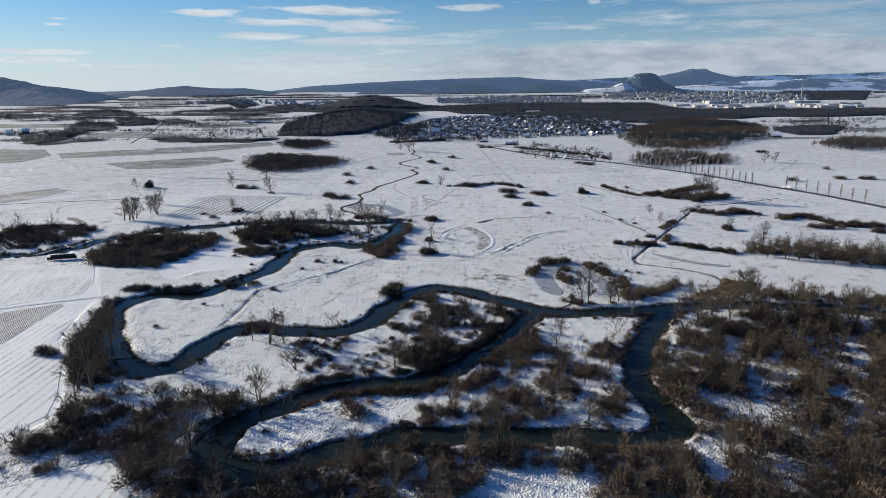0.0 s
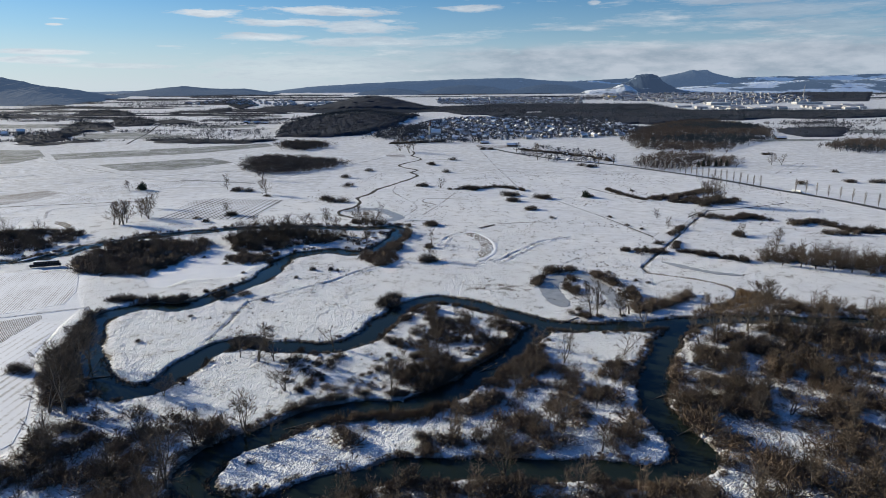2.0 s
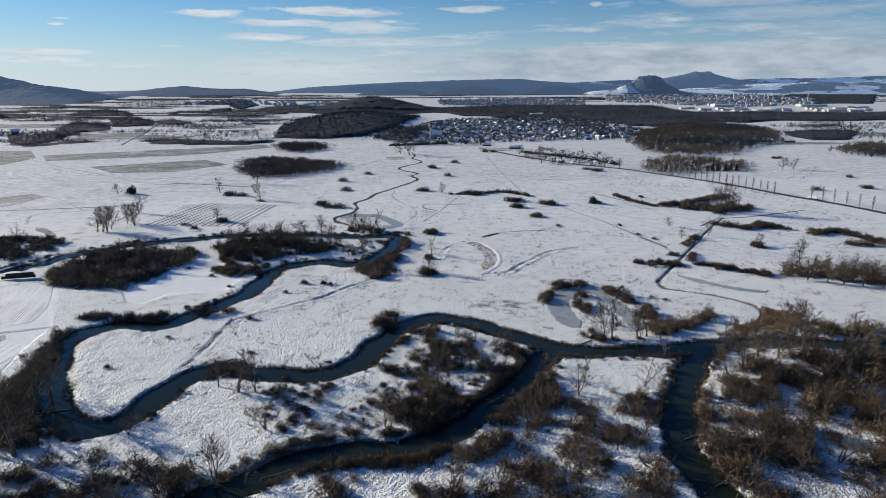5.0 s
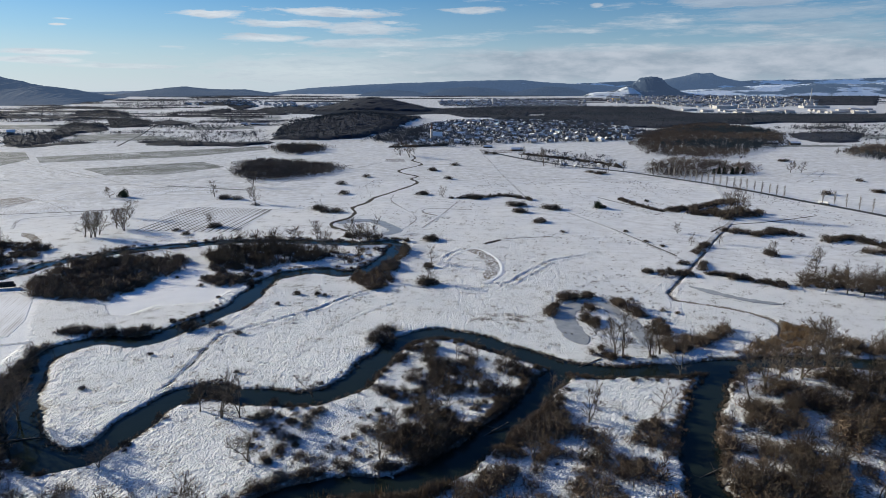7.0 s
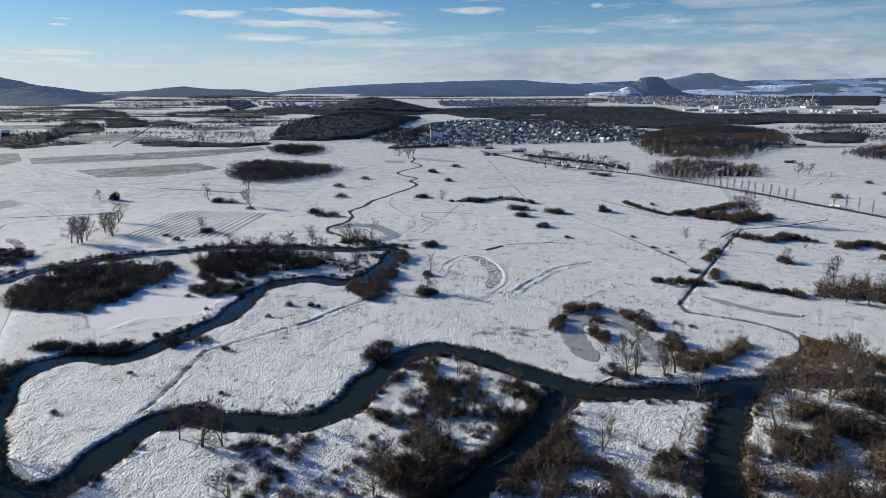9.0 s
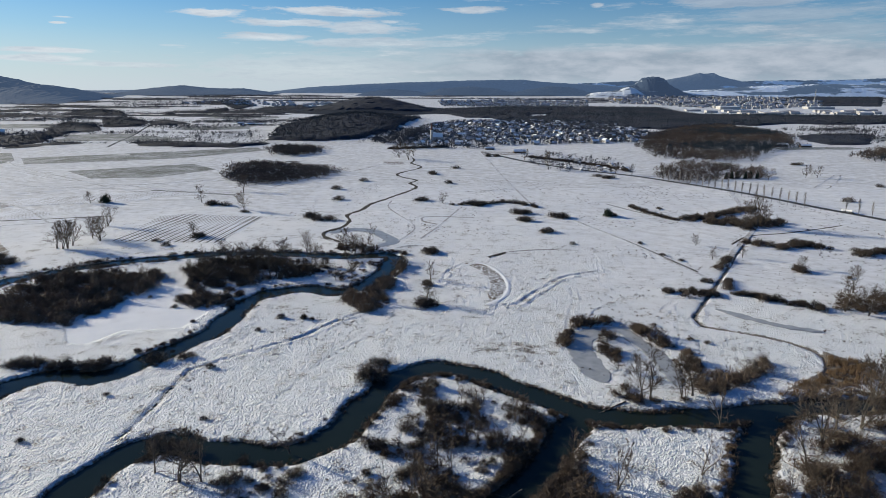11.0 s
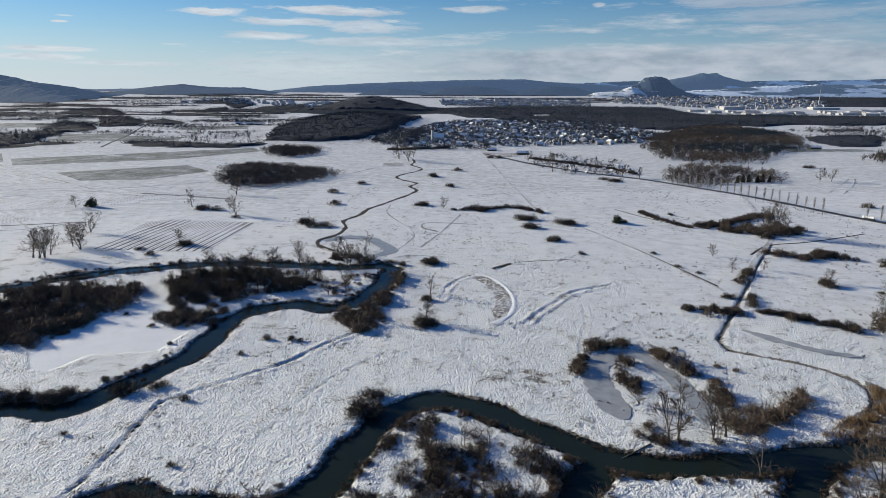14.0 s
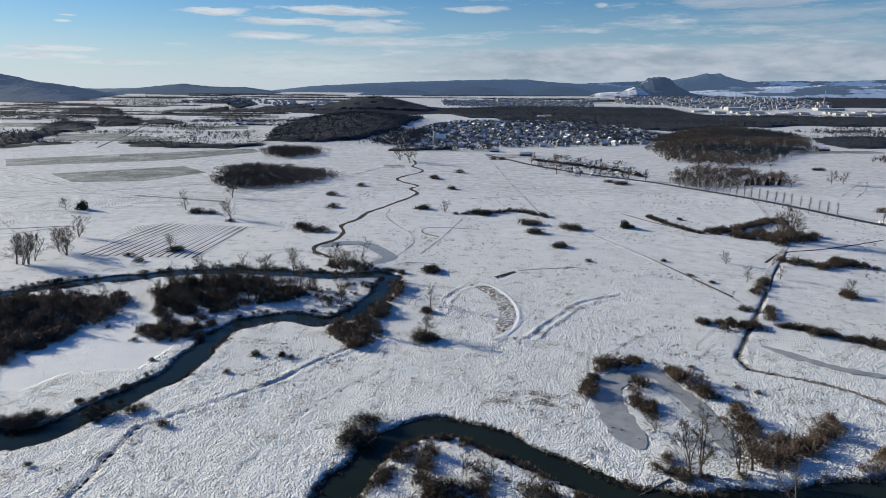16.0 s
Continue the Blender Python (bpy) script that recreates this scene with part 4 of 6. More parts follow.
def bare_bush(seed, height=2.8, radius=2.4, stems=10, twigs=240, w=0.085):
    """Stems arching out from the ground, and a dense ragged dome of fine twigs."""
    rng = np.random.default_rng(seed)
    v, f, tv, tf = [], [], [], []
    lobes = [(rng.uniform(0, 6.28), rng.uniform(0.25, 0.5), rng.uniform(0.7, 1.1)) for _ in range(4)]
    for s in range(stems):
        a, z = rng.uniform(0, 6.28), rng.uniform(0.4, 1.0)
        tip = np.array([math.cos(a) * radius * 0.7 * (1.2 - z), math.sin(a) * radius * 0.7 * (1.2 - z), height * 0.75 * z])
        twig(v, f, (tip[0] * 0.2, tip[1] * 0.2, -0.2), tip, 0.16, rng)
    for i in range(twigs):
        a, e = rng.uniform(0, 6.28), math.asin(rng.uniform(0.02, 1.0))
        la, lr, lh = lobes[rng.integers(4)]
        c = np.array([math.cos(la) * radius * lr, math.sin(la) * radius * lr, 0.0])
        d = np.array([math.cos(a) * math.cos(e), math.sin(a) * math.cos(e), math.sin(e)])
        q = c + d * (radius * 0.72, radius * 0.72, height * lh) * rng.uniform(0.72, 1.12)
        b = c + (q - c) * rng.uniform(0.38, 0.88) + rng.normal(0, 0.32, 3)
        b[2], q[2] = max(b[2], -0.1), max(q[2] + rng.uniform(0, 0.25), 0.1)
        twig(tv, tf, b, q + rng.normal(0, 0.34, 3) * (1, 1, 0.45), w * rng.uniform(0.7, 1.4), rng)
    return np.array(v), f, np.array(tv), tf


def sapling(seed, height=9.0):
    """A young leafless tree with few stems."""
    rng = np.random.default_rng(seed)
    v, f, tv, tf = [], [], [], []
    for s in range(rng.integers(1, 4)):
        foot = np.array([rng.normal(0, 0.3), rng.normal(0, 0.3), -0.3])
        tip = foot + np.array([rng.normal(0, 0.12), rng.normal(0, 0.12), 1.0]) * height * rng.uniform(0.75, 1.0)
        tube(v, f, foot, tip, 0.09, 0.02, 3)
        for i in range(17):
            t = rng.uniform(0.18, 0.97)
            b = foot + (tip - foot) * t
            w = unit(np.append(rng.normal(0, 0.75, 2), 0.6))
            ln = height * (0.30 - 0.19 * t) * rng.uniform(0.6, 1.2)
            e = b + w * ln
            twig(tv, tf, b, e, 0.09, rng)
            for _ in range(6):
                w2 = unit(w + rng.normal(0, 0.6, 3) + (0, 0, 0.2))
                twig(tv, tf, b + (e - b) * rng.uniform(0.25, 0.95), e + w2 * ln * rng.uniform(0.2, 0.6), 0.075, rng)
    return np.array(v), f, np.array(tv), tf


def conifer(seed, height=11.0):
    rng = np.random.default_rng(seed)
    v, f, tv, tf = [], [], [], []
    tube(v, f, (0, 0, -0.3), (0, 0, height * 0.97), height * 0.018, 0.03, 6)
    for i in range(26):
        z = height * (0.1 + 0.88 * i / 26)
        r = height * 0.36 * (1.02 - z / height) ** 0.8 + 0.3
        for _ in range(13):
            a = rng.uniform(0, 2 * math.pi)
            b = np.array([0, 0, z + rng.normal(0, 0.15)])
            e = b + np.array([math.cos(a) * r, math.sin(a) * r, -r * rng.uniform(0.1, 0.5)]) * rng.uniform(0.65, 1.15)
            twig(tv, tf, b, e, 0.9, rng)
            twig(tv, tf, b + (e - b) * 0.4, e + rng.normal(0, 0.25, 3), 0.7, rng)
    return np.array(v), f, np.array(tv), tf


def columnar(seed, height=8.0):
    rng = np.random.default_rng(seed)
    v, f, tv, tf = [], [], [], []
    tube(v, f, (0, 0, -0.3), (0, 0, height * 0.95), 0.14, 0.03, 5)
    for i in range(60):
        z = height * rng.uniform(0.14, 0.85)
        a = rng.uniform(0, 2 * math.pi)
        b = np.array([0, 0, z])
        k = math.sin(math.pi * min(1, z / height * 0.9 + 0.12))
        w = unit(np.array([math.cos(a) * 0.35, math.sin(a) * 0.35, 1.0]))
        e = b + w * height * 0.22 * (0.5 + k) * rng.uniform(0.6, 1.1)
        twig(tv, tf, b, e, 0.10, rng)
        for _ in range(4):
            twig(tv, tf, b + (e - b) * rng.uniform(0.1, 0.8), e + rng.normal(0, 0.28, 3), 0.07, rng)
    return np.array(v), f, np.array(tv), tf


def plant_meshes(kind, shapes, wood, leaf):
    out = []
    for v, f, tv, tf in shapes:
        out.append((tri_mesh(kind + "_wood", v, f, wood), tri_mesh(kind + "_twigs", tv, tf, leaf)))
    return out


TREES = plant_meshes("tree", [bare_tree(s, 14, 0.7 + 0.12 * (s % 3), 0.25 + 0.1 * (s % 4)) for s in range(1, 10)], M_BARK, M_TWIG)
BUSHES = plant_meshes("bush", [bare_bush(s + 40, 2.8, 2.1 + 0.2 * (s % 3), 12, 420, 0.11) for s in range(8)], M_BARK, M_SHRUB)
PINES = plant_meshes("conifer", [conifer(s + 70) for s in range(2)], M_BARK, M_NEEDLE)
POPLARS = plant_meshes("poplar", [columnar(s + 80) for s in range(3)], M_BARK, M_POPLAR)


def plant(name, meshes, x, y, size, rng, label, cat, group="", names=("trunk", "crown"), flat=1.0, z=None):
    """A thing with a trunk part and a crown part, sharing its shapes with its kind."""
    ob = new(name)
    ob.empty_display_size = 0.3
    k = size * rng.uniform(0.94, 1.06)
    zz = float(far_rise(y)) if z is None else z
    ob.matrix_world = Matrix.LocRotScale((x, y, zz), Euler((rng.uniform(-0.05, 0.05), rng.uniform(-0.05, 0.05), rng.uniform(0, 6.28))), (k * flat, k * flat, k))
    tagged(ob, label, cat, group)
    for nm, me in zip(names, meshes):
        c = new(nm, me)
        c.parent = ob
    return ob


rng = np.random.default_rng(11)
TREE_SPOTS = TREE_SPOTS + [(417, 828, 14), (430, 828, 14)]
random_tree = lambda: TREES[rng.integers(len(TREES))]
for x, y, h in TREE_SPOTS:
    word = "tall" if h >= 15 else ("middle-sized" if h >= 10 else "small")
    plant("bare_tree", random_tree(), x, y, h / 13.0, rng, f"{word} leafless deciduous tree standing in the snowy river meadow", "tree", "bare trees", flat=1.0 if h > 10 else 1.2)
for x, y, r, n in CLUMPS:
    for i in range(n):
        a = rng.uniform(-1, 1) * r * 0.8 if n > 1 else 0
        b = rng.uniform(-0.4, 0.4) * r if n > 1 else 0
        size = max(0.75, min(2.2, r / (1.9 if n == 1 else 2.3)))
        plant("bush", BUSHES[rng.integers(8)], x + a, y + b + 1, size * 0.70, rng, "dark leafless shrub on the snowy meadow", "bush", "meadow shrubs", ("stem", "brushwood"), flat=1.95 if y > 450 else 1.35)


for x, y in ((205, 569), (215, 577), (226, 588), (222, 565), (221, 552), (237, 576), (252, 591), (250, 570), (205, 589), (196, 585), (190, 587), (257, 574), (211, 566), (229, 560), (243, 583)):
    plant("bush", BUSHES[rng.integers(8)], x, y, rng.uniform(1.3, 1.9), rng, "wide dark leafless shrub beside a farm track", "bush", "shrubs at the farm track", ("stem", "brushwood"), flat=1.5)


def poplar_row(a, b, n, skip=()):
    for i in range(n):
        if i in skip:
            continue
        t = i / (n - 1)
        plant("poplar", POPLARS[i % 3], a[0] + (b[0] - a[0]) * t, a[1] + (b[1] - a[1]) * t, 1.75, rng, "young slender roadside tree with upright pale twigs", "tree", "roadside trees", flat=0.85)


poplar_row((244, 804), (310, 636), 22)
poplar_row((334, 617), (358, 535), 8)


def scatter(poly, count, gaps=(), seed=0, keep_water=True, patchy=None):
    """Random plan points inside a polygon, off the water."""
    r = np.random.default_rng(seed)
    p = np.array(poly, float)
    lo, hi = p.min(0), p.max(0)
    out = np.zeros((0, 2))
    for _ in range(40):
        q = r.uniform(lo, hi, (count * 2, 2))
        ok = inside(q[:, 0], q[:, 1], poly)
        for g in gaps:
            ok &= ~(inside(q[:, 0], q[:, 1], g) & (r.uniform(size=len(q)) < 0.85))
        q = q[ok]
        if patchy is not None:
            q = np.array([u for u in q if noise.noise((u[0] * 0.085, u[1] * 0.085, 4.0)) + 0.5 * noise.noise((u[0] * 0.22, u[1] * 0.22, 9.0)) > patchy]).reshape(-1, 2)
        if keep_water and len(q):
            q = q[np.minimum.reduce([line_distance(q[:, 0], q[:, 1], l) for l in river_lines]) > W_EAST + 0.8]
        out = np.concatenate([out, q])
        if len(out) >= count:
            break
    return out[:count]


def area(poly):
    p = np.array(poly, float)
    q = np.roll(p, -1, 0)
    return abs((p[:, 0] * q[:, 1] - q[:, 0] * p[:, 1]).sum()) / 2


MASS_NORTH = [(-30, 210), (-26, 220), (-18, 229), (-5, 236), (8, 236), (12, 226), (2, 213), (-11, 213), (-23, 212)]
MASS_SPIT = [(-59, 244), (-47, 250), (-39, 245), (-42, 235), (-54, 231)]
MASS_STEM = [(-53, 226), (-47, 227), (-43, 215), (-48, 213)]
MASS_BEND = [(-49, 207), (-41, 214), (-32, 214), (-32, 210), (-44, 205)]
MASS_MOUTH = [(14, 234), (23, 252), (31, 262), (40, 258), (36, 238), (24, 226)]
SHAPES = [bare_bush(s + 140, 2.6, 2.2 + 0.25 * (s % 4), 8, 290, 0.105) for s in range(10)]
FAR_SHAPES = [bare_bush(s + 160, 2.6, 2.2 + 0.25 * (s % 4), 6, 190, 0.16) for s in range(10)]
SAPLINGS = [sapling(s + 240) for s in range(6)]


def joined(name, spots, sizes, shapes, mat, label, cat, seed=0, base=None):
    """Many plants of a kind that nobody could count, as one mesh."""
    r = np.random.default_rng(seed)
    vs, fs, k = [], [], 0
    for (x, y), s in zip(spots, sizes):
        v, f, tv, tf = shapes[r.integers(len(shapes))]
        a = r.uniform(0, 6.28)
        c, w = math.cos(a), math.sin(a)
        m = np.array([[c, -w, 0], [w, c, 0], [0, 0, 1]]) * s
        m = m * np.array([[1.1], [1.1], [r.uniform(0.8, 1.2)]])
        p = np.concatenate([v, tv]) @ m.T + (x, y, float(far_rise(y)) + (base(x, y) if base else 0.0))
        vs.append(p)
        fs.append(np.concatenate([np.array(f), np.array(tf) + len(v)]) + k)
        k += len(p)
    return tagged(part(name, tri_mesh(name, np.concatenate(vs), np.concatenate(fs), mat)), label, cat, kind="stuff")


def thicket(poly, per, lo, hi, seed, label, gaps=(), trees=0.0, name="thicket", patchy=None):
    n = max(3, int(area(poly) / per))
    pts = scatter(poly, n, gaps, seed, True, patchy)
    r = np.random.default_rng(seed + 1)
    sizes = r.uniform(lo, hi, len(pts)) / 3.0 * r.choice([0.4, 0.7, 1.0, 1.45], len(pts))
    joined(name, pts, sizes, FAR_SHAPES if pts[:, 1].mean() > 340 else SHAPES, M_BRUSH, label, "thicket", seed)
    if trees:
        q = scatter(poly, int(area(poly) / trees), gaps, seed + 2, True, patchy)
        joined("saplings", q, r.uniform(0.5, 1.15, len(q)) * r.choice([0.8, 1.0, 1.35], len(q)), SAPLINGS, M_TWIG, "leafless young trees growing out of the thicket", "trees", seed + 3)


thicket(WOOD_EAST, 11.5, 2.0, 4.8, 1, "brown leafless riverside thicket with snow between the stems", (GAP_EAST, GAP_EAST2), 34, patchy=-0.06)
thicket(BANK_EAST, 13, 1.8, 3.8, 2, "leafless brush along the river bank", (), 80, patchy=-0.2)
thicket(BELT_SOUTH, 8, 2.0, 4.4, 3, "dense dark brushwood on the near river bank", (), 50, patchy=-0.35)
thicket(BELT_WEST, 12, 2.0, 4.4, 4, "dark brushwood belt between river and field", (), 70, patchy=-0.05)
thicket(ISLAND_A, 13, 1.5, 4.0, 5, "leafless willow clumps on a snowy river island", (), 120, patchy=0.0)
thicket(ISLAND_B, 40, 1.2, 2.6, 6, "low shrubs on a snowy spit of land")
thicket(ISLAND_C, 11, 1.3, 3.6, 7, "brown willow clumps on a snowy spit of land", (), 90, patchy=-0.06)
thicket(MASS_NORTH, 14, 1.6, 3.6, 21, "willow brush above the water", (), 80, patchy=-0.15)
thicket(MASS_SPIT, 9, 1.4, 3.0, 22, "dark low brush on the spit")
thicket(MASS_STEM, 9, 1.4, 3.0, 23, "dark low brush on the spit")
thicket(MASS_BEND, 5, 1.8, 3.4, 24, "willow brush on the river bend")
thicket(MASS_MOUTH, 9, 1.8, 3.8, 25, "willow brush where the river arms part", (), 60)
thicket(BEND_WEST, 8, 2.0, 4.2, 8, "dense willow brush on the river bend", (), 90)
thicket(GROVE_WEST, 7.5, 2.2, 4.8, 9, "dense dark grove beside the river", (), 60, patchy=-0.3)
thicket(GROVE_MID, 7, 1.8, 4.0, 10, "dark leafless grove inside the river bend", (), 17, patchy=-0.2)
thicket(BRUSH_SPIT, 8, 1.8, 3.8, 27, "dark brush on the river spit", (), 0, patchy=-0.2)
thicket(BRUSH_SPIT_EAST, 9, 1.6, 3.4, 28, "dark brush on the river bank")
thicket(SPIT_TIP, 24, 1.2, 2.8, 29, "low shrubs on the snowy tip of the spit", (), 160)
thicket(GROVE_TOP, 8, 1.8, 4.0, 30, "brown brush on the far river bank", (), 60)
thicket(GROVE_LEFT, 12, 2.0, 4.2, 11, "dark leafless grove along the upper river", (), 90)
thicket(BANK_MID, 7.5, 1.8, 3.8, 12, "brown willow brush on the river bank", (), 160)
thicket(ICE_NORTH, 5.5, 2.0, 3.8, 13, "brown willow brush beside the frozen pond")
thicket(ICE_EAST, 6.5, 2.0, 4.2, 14, "brown willow brush beside the frozen pond", (), 0, patchy=-0.15)
thicket(ICE_ISLE, 6, 1.6, 3.2, 15, "brown shrubs on the bank of the frozen pond")
thicket(POND_SOUTH, 9, 1.4, 3.0, 26, "willow brush between pond and river", (), 120, patchy=-0.1)
thicket(CONF_NORTH, 6.5, 2.2, 4.6, 16, "brown willow brush at the river mouth", (), 90)
thicket(COPSE_EAST, 10, 1.6, 3.2, 19, "leafless copse of thin trees on the meadow", (), 15, "copse")



def bank(line, side, a, b, per_m, lo, hi, seed, label="brown brush overhanging the river bank"):
    """Brush along a stretch of one bank of the river."""
    p = smooth(line, 1.0)
    d = np.gradient(p, axis=0)
    n = np.stack([-d[:, 1], d[:, 0]], -1) / (np.linalg.norm(d, axis=1)[:, None] + 1e-9)
    r = np.random.default_rng(seed)
    k = r.integers(int(a * len(p)), int(b * len(p)) - 1, max(3, int(per_m * (b - a) * len(p))))
    q = p[k] + side * n[k] * (W_EAST + 0.6 + np.abs(r.normal(0, 1.2, len(k))))[:, None]
    far = np.minimum.reduce([line_distance(q[:, 0], q[:, 1], l) for l in river_lines]) > W_EAST - 0.6
    q = q[far]
    clump = np.sin(q[:, 0] * 0.21 + seed) + np.sin(q[:, 1] * 0.17) > -0.7
    q = q[clump]
    joined("bank_brush", q, r.uniform(lo, hi, len(q)) / 3.0, SHAPES, M_BRUSH, label, "brush", seed)


bank(LOOP, 1, 0.0, 1.0, 0.75, 1.0, 2.8, 500)
bank(LOOP, -1, 0.0, 1.0, 0.55, 0.8, 2.2, 501)
bank(LOOP, -1, 0.72, 0.93, 1.1, 1.6, 3.4, 512)
bank(LOOP, 1, 0.74, 0.93, 0.8, 1.6, 3.4, 513)
bank(RIVER2, -1, 0.0, 0.5, 0.8, 0.8, 2.2, 502)
bank(RIVER2, 1, 0.0, 0.3, 0.15, 0.6, 1.6, 503)
bank(RIVER2, -1, 0.42, 0.66, 0.55, 0.8, 2.4, 504)
bank(RIVER2, 1, 0.66, 1.0, 0.8, 1.0, 2.8, 505)
bank(RIVER2, -1, 0.66, 1.0, 0.6, 1.0, 2.8, 506)
bank(RIVER, 1, 0.0, 0.5, 0.5, 1.0, 2.6, 507)
bank(RIVER, -1, 0.0, 0.5, 0.4, 1.0, 2.4, 508)
bank(RIVER, 1, 0.5, 0.8, 0.2, 0.6, 1.6, 509)
bank(RIVER, -1, 0.5, 0.86, 0.35, 0.8, 2.0, 510)
bank(RIVER, -1, 0.86, 1.0, 1.0, 1.2, 3.0, 511)

def reed_clump(seed):
    r = np.random.default_rng(seed)
    v, f, tv, tf = [], [], [], []
    for i in range(46):
        a = np.array([r.normal(0, 0.8), r.normal(0, 0.8), -0.1])
        twig(tv, tf, a, a + np.array([r.normal(0, 0.2), r.normal(0, 0.2), r.uniform(1.2, 2.3)]), 0.14, r)
    twig(v, f, (0, 0, 0), (0, 0, 1.5), 0.1, r)
    return np.array(v), f, np.array(tv), tf


def grass_tuft(seed):
    r = np.random.default_rng(seed)
    v, f, tv, tf = [], [], [], []
    for i in range(15):
        a = np.array([r.normal(0, 0.5), r.normal(0, 0.5), -0.4])
        twig(tv, tf, a, a + np.array([r.normal(0, 0.5), r.normal(0, 0.5), r.uniform(0.6, 1.3)]), 0.2, r)
    twig(v, f, (0, 0, 0), (0, 0, 0.8), 0.1, r)
    return np.array(v), f, np.array(tv), tf


TUFTS = [grass_tuft(s + 950) for s in range(5)]
for i, line in enumerate((RIVER, RIVER2, LOOP)):
    p = smooth(line, 0.9)
    d = np.gradient(p, axis=0)
    n = np.stack([-d[:, 1], d[:, 0]], -1) / (np.linalg.norm(d, axis=1)[:, None] + 1e-9)
    for side in (-1, 1):
        r = np.random.default_rng(970 + 2 * i + side)
        wob = 0.8 * np.sin(p[:, 0] * 0.23 + 1.7 * np.sin(p[:, 1] * 0.11)) + 0.6 * np.sin(p[:, 1] * 0.31 + p[:, 0] * 0.07)
        q = p + side * n * (W_EAST - wob + r.normal(0.1, 0.5, len(p)))[:, None]
        q = q[(np.minimum.reduce([line_distance(q[:, 0], q[:, 1], l) for l in river_lines]) > W_EAST - 2.2) & (r.uniform(size=len(q)) < 0.75)]
        joined("bank_grass", q, r.uniform(0.4, 1.2, len(q)), TUFTS, M_BRUSH, "dry brown grass hanging over the river bank", "grass", 980 + 2 * i + side, lambda x, y: -0.25)

MEADOW = [(-130, 240), (60, 300), (160, 330), (330, 420), (330, 640), (180, 800), (-60, 800), (-130, 640), (-120, 420), (-60, 400), (-90, 330)]
q = scatter(MEADOW, 7600, (), 990, True)
q = np.array([u for u in q if noise.noise((u[0] * 0.03, u[1] * 0.018, 2.0)) + 0.6 * noise.noise((u[0] * 0.11, u[1] * 0.07, 5.0)) > 0.0])
r = np.random.default_rng(991)
joined("grass_tufts", q, r.uniform(0.35, 0.95, len(q)), TUFTS, M_BRUSH, "dark dry grass tufts poking out of the snow", "grass", 992)

REEDS = [reed_clump(s + 900) for s in range(4)]
p = smooth([(-32, 199), (-20, 201), (-8, 201), (4, 209)], 0.5)
r = np.random.default_rng(61)
joined("reeds", p + r.normal(0, 1.3, p.shape), r.uniform(0.7, 1.3, len(p)), REEDS, M_REED, "dry brown reeds along the water", "reeds", 62)
q = scatter([(112, 292), (132, 291), (156, 304), (162, 318), (150, 326), (142, 312), (126, 302)], 240, (), 63)
joined("reeds", q, r.uniform(0.5, 1.0, len(q)), REEDS, M_REED, "flattened rust-brown reed bed", "reeds", 64)

for i, (w, line) in enumerate(HEDGES):
    p = smooth(line, 3.0)
    r = np.random.default_rng(300 + i)
    q = np.repeat(p, 2 if w < 5 else 3, 0)
    q = q + r.normal(0, w * 0.32, q.shape)
    joined("hedge", q, r.uniform(0.55, 1.3, len(q)) * (0.8 + 0.07 * w), FAR_SHAPES if q[:, 1].mean() > 340 else SHAPES, M_SHRUB, "row of dark leafless shrubs across the snow", "hedge", 400 + i)

IVY = plant_meshes("ivy", [bare_bush(s + 60, 2.8, 1.5, 12, 520, 0.16) for s in range(2)], M_BARK, M_NEEDLE)
plant("ivy_tree", IVY[0], -301, 646, 3.2, rng, "dark green ivy-clad tree beside a bare tree in the field", "tree")
plant("ivy_tree", IVY[1], 131, 597, 2.4, rng, "dark ivy-green tree on the snowy meadow", "tree")


for x, y in ((318, 812), (326, 816), (333, 818), (341, 815), (349, 820), (356, 818)):
    plant("conifer", PINES[int(x) % 2], x, y, 0.8, rng, "dark green conifer at the edge of the roadside copse", "tree", "copse conifers")

# ---- far woods ----
def puffs(name, pts, heights, mat, label, seed, rise=None, k=11, wide=0.36, clump=1.0, upright=False):
    """Leafless trees too far off to tell apart: rounded crowns of loose twig clumps on a stem, as one mesh."""
    r = np.random.default_rng(seed)
    n = len(pts)
    z0 = (far_rise(pts[:, 1]) + (rise(pts[:, 0], pts[:, 1]) if rise else 0))[:, None]
    h = heights[:, None]
    d = r.normal(size=(n, k, 3))
    d *= (r.uniform(0.25, 1, (n, k)) ** 0.5 / np.linalg.norm(d, axis=2))[..., None]
    c = np.stack([pts[:, :1] + d[..., 0] * h * wide, pts[:, 1:] + d[..., 1] * h * wide, z0 + h * (0.56 + 0.42 * d[..., 2])], -1)
    size = clump * ((h * 0.11 + h * wide * 0.28) * r.uniform(0.6, 1.3, (n, k)))[..., None, None]
    tri = r.normal(size=(n, k, 3, 3)) * ((0.42, 0.42, 0.8) if upright else (0.75, 0.75, 0.95))
    v = c[:, :, None, :] + tri * size * 0.8
    v[:, 0, 0] = np.stack([pts[:, 0] - h[:, 0] * 0.03, pts[:, 1], z0[:, 0] - 0.3], -1)
    v[:, 0, 1] = np.stack([pts[:, 0] + h[:, 0] * 0.03, pts[:, 1], z0[:, 0] - 0.3], -1)
    v[..., 2] = np.maximum(v[..., 2], z0[:, :, None] - 0.3)
    v = v.reshape(-1, 3)
    return tagged(part(name, tri_mesh(name, v, np.arange(len(v)).reshape(-1, 3), mat)), label, "forest", kind="stuff")


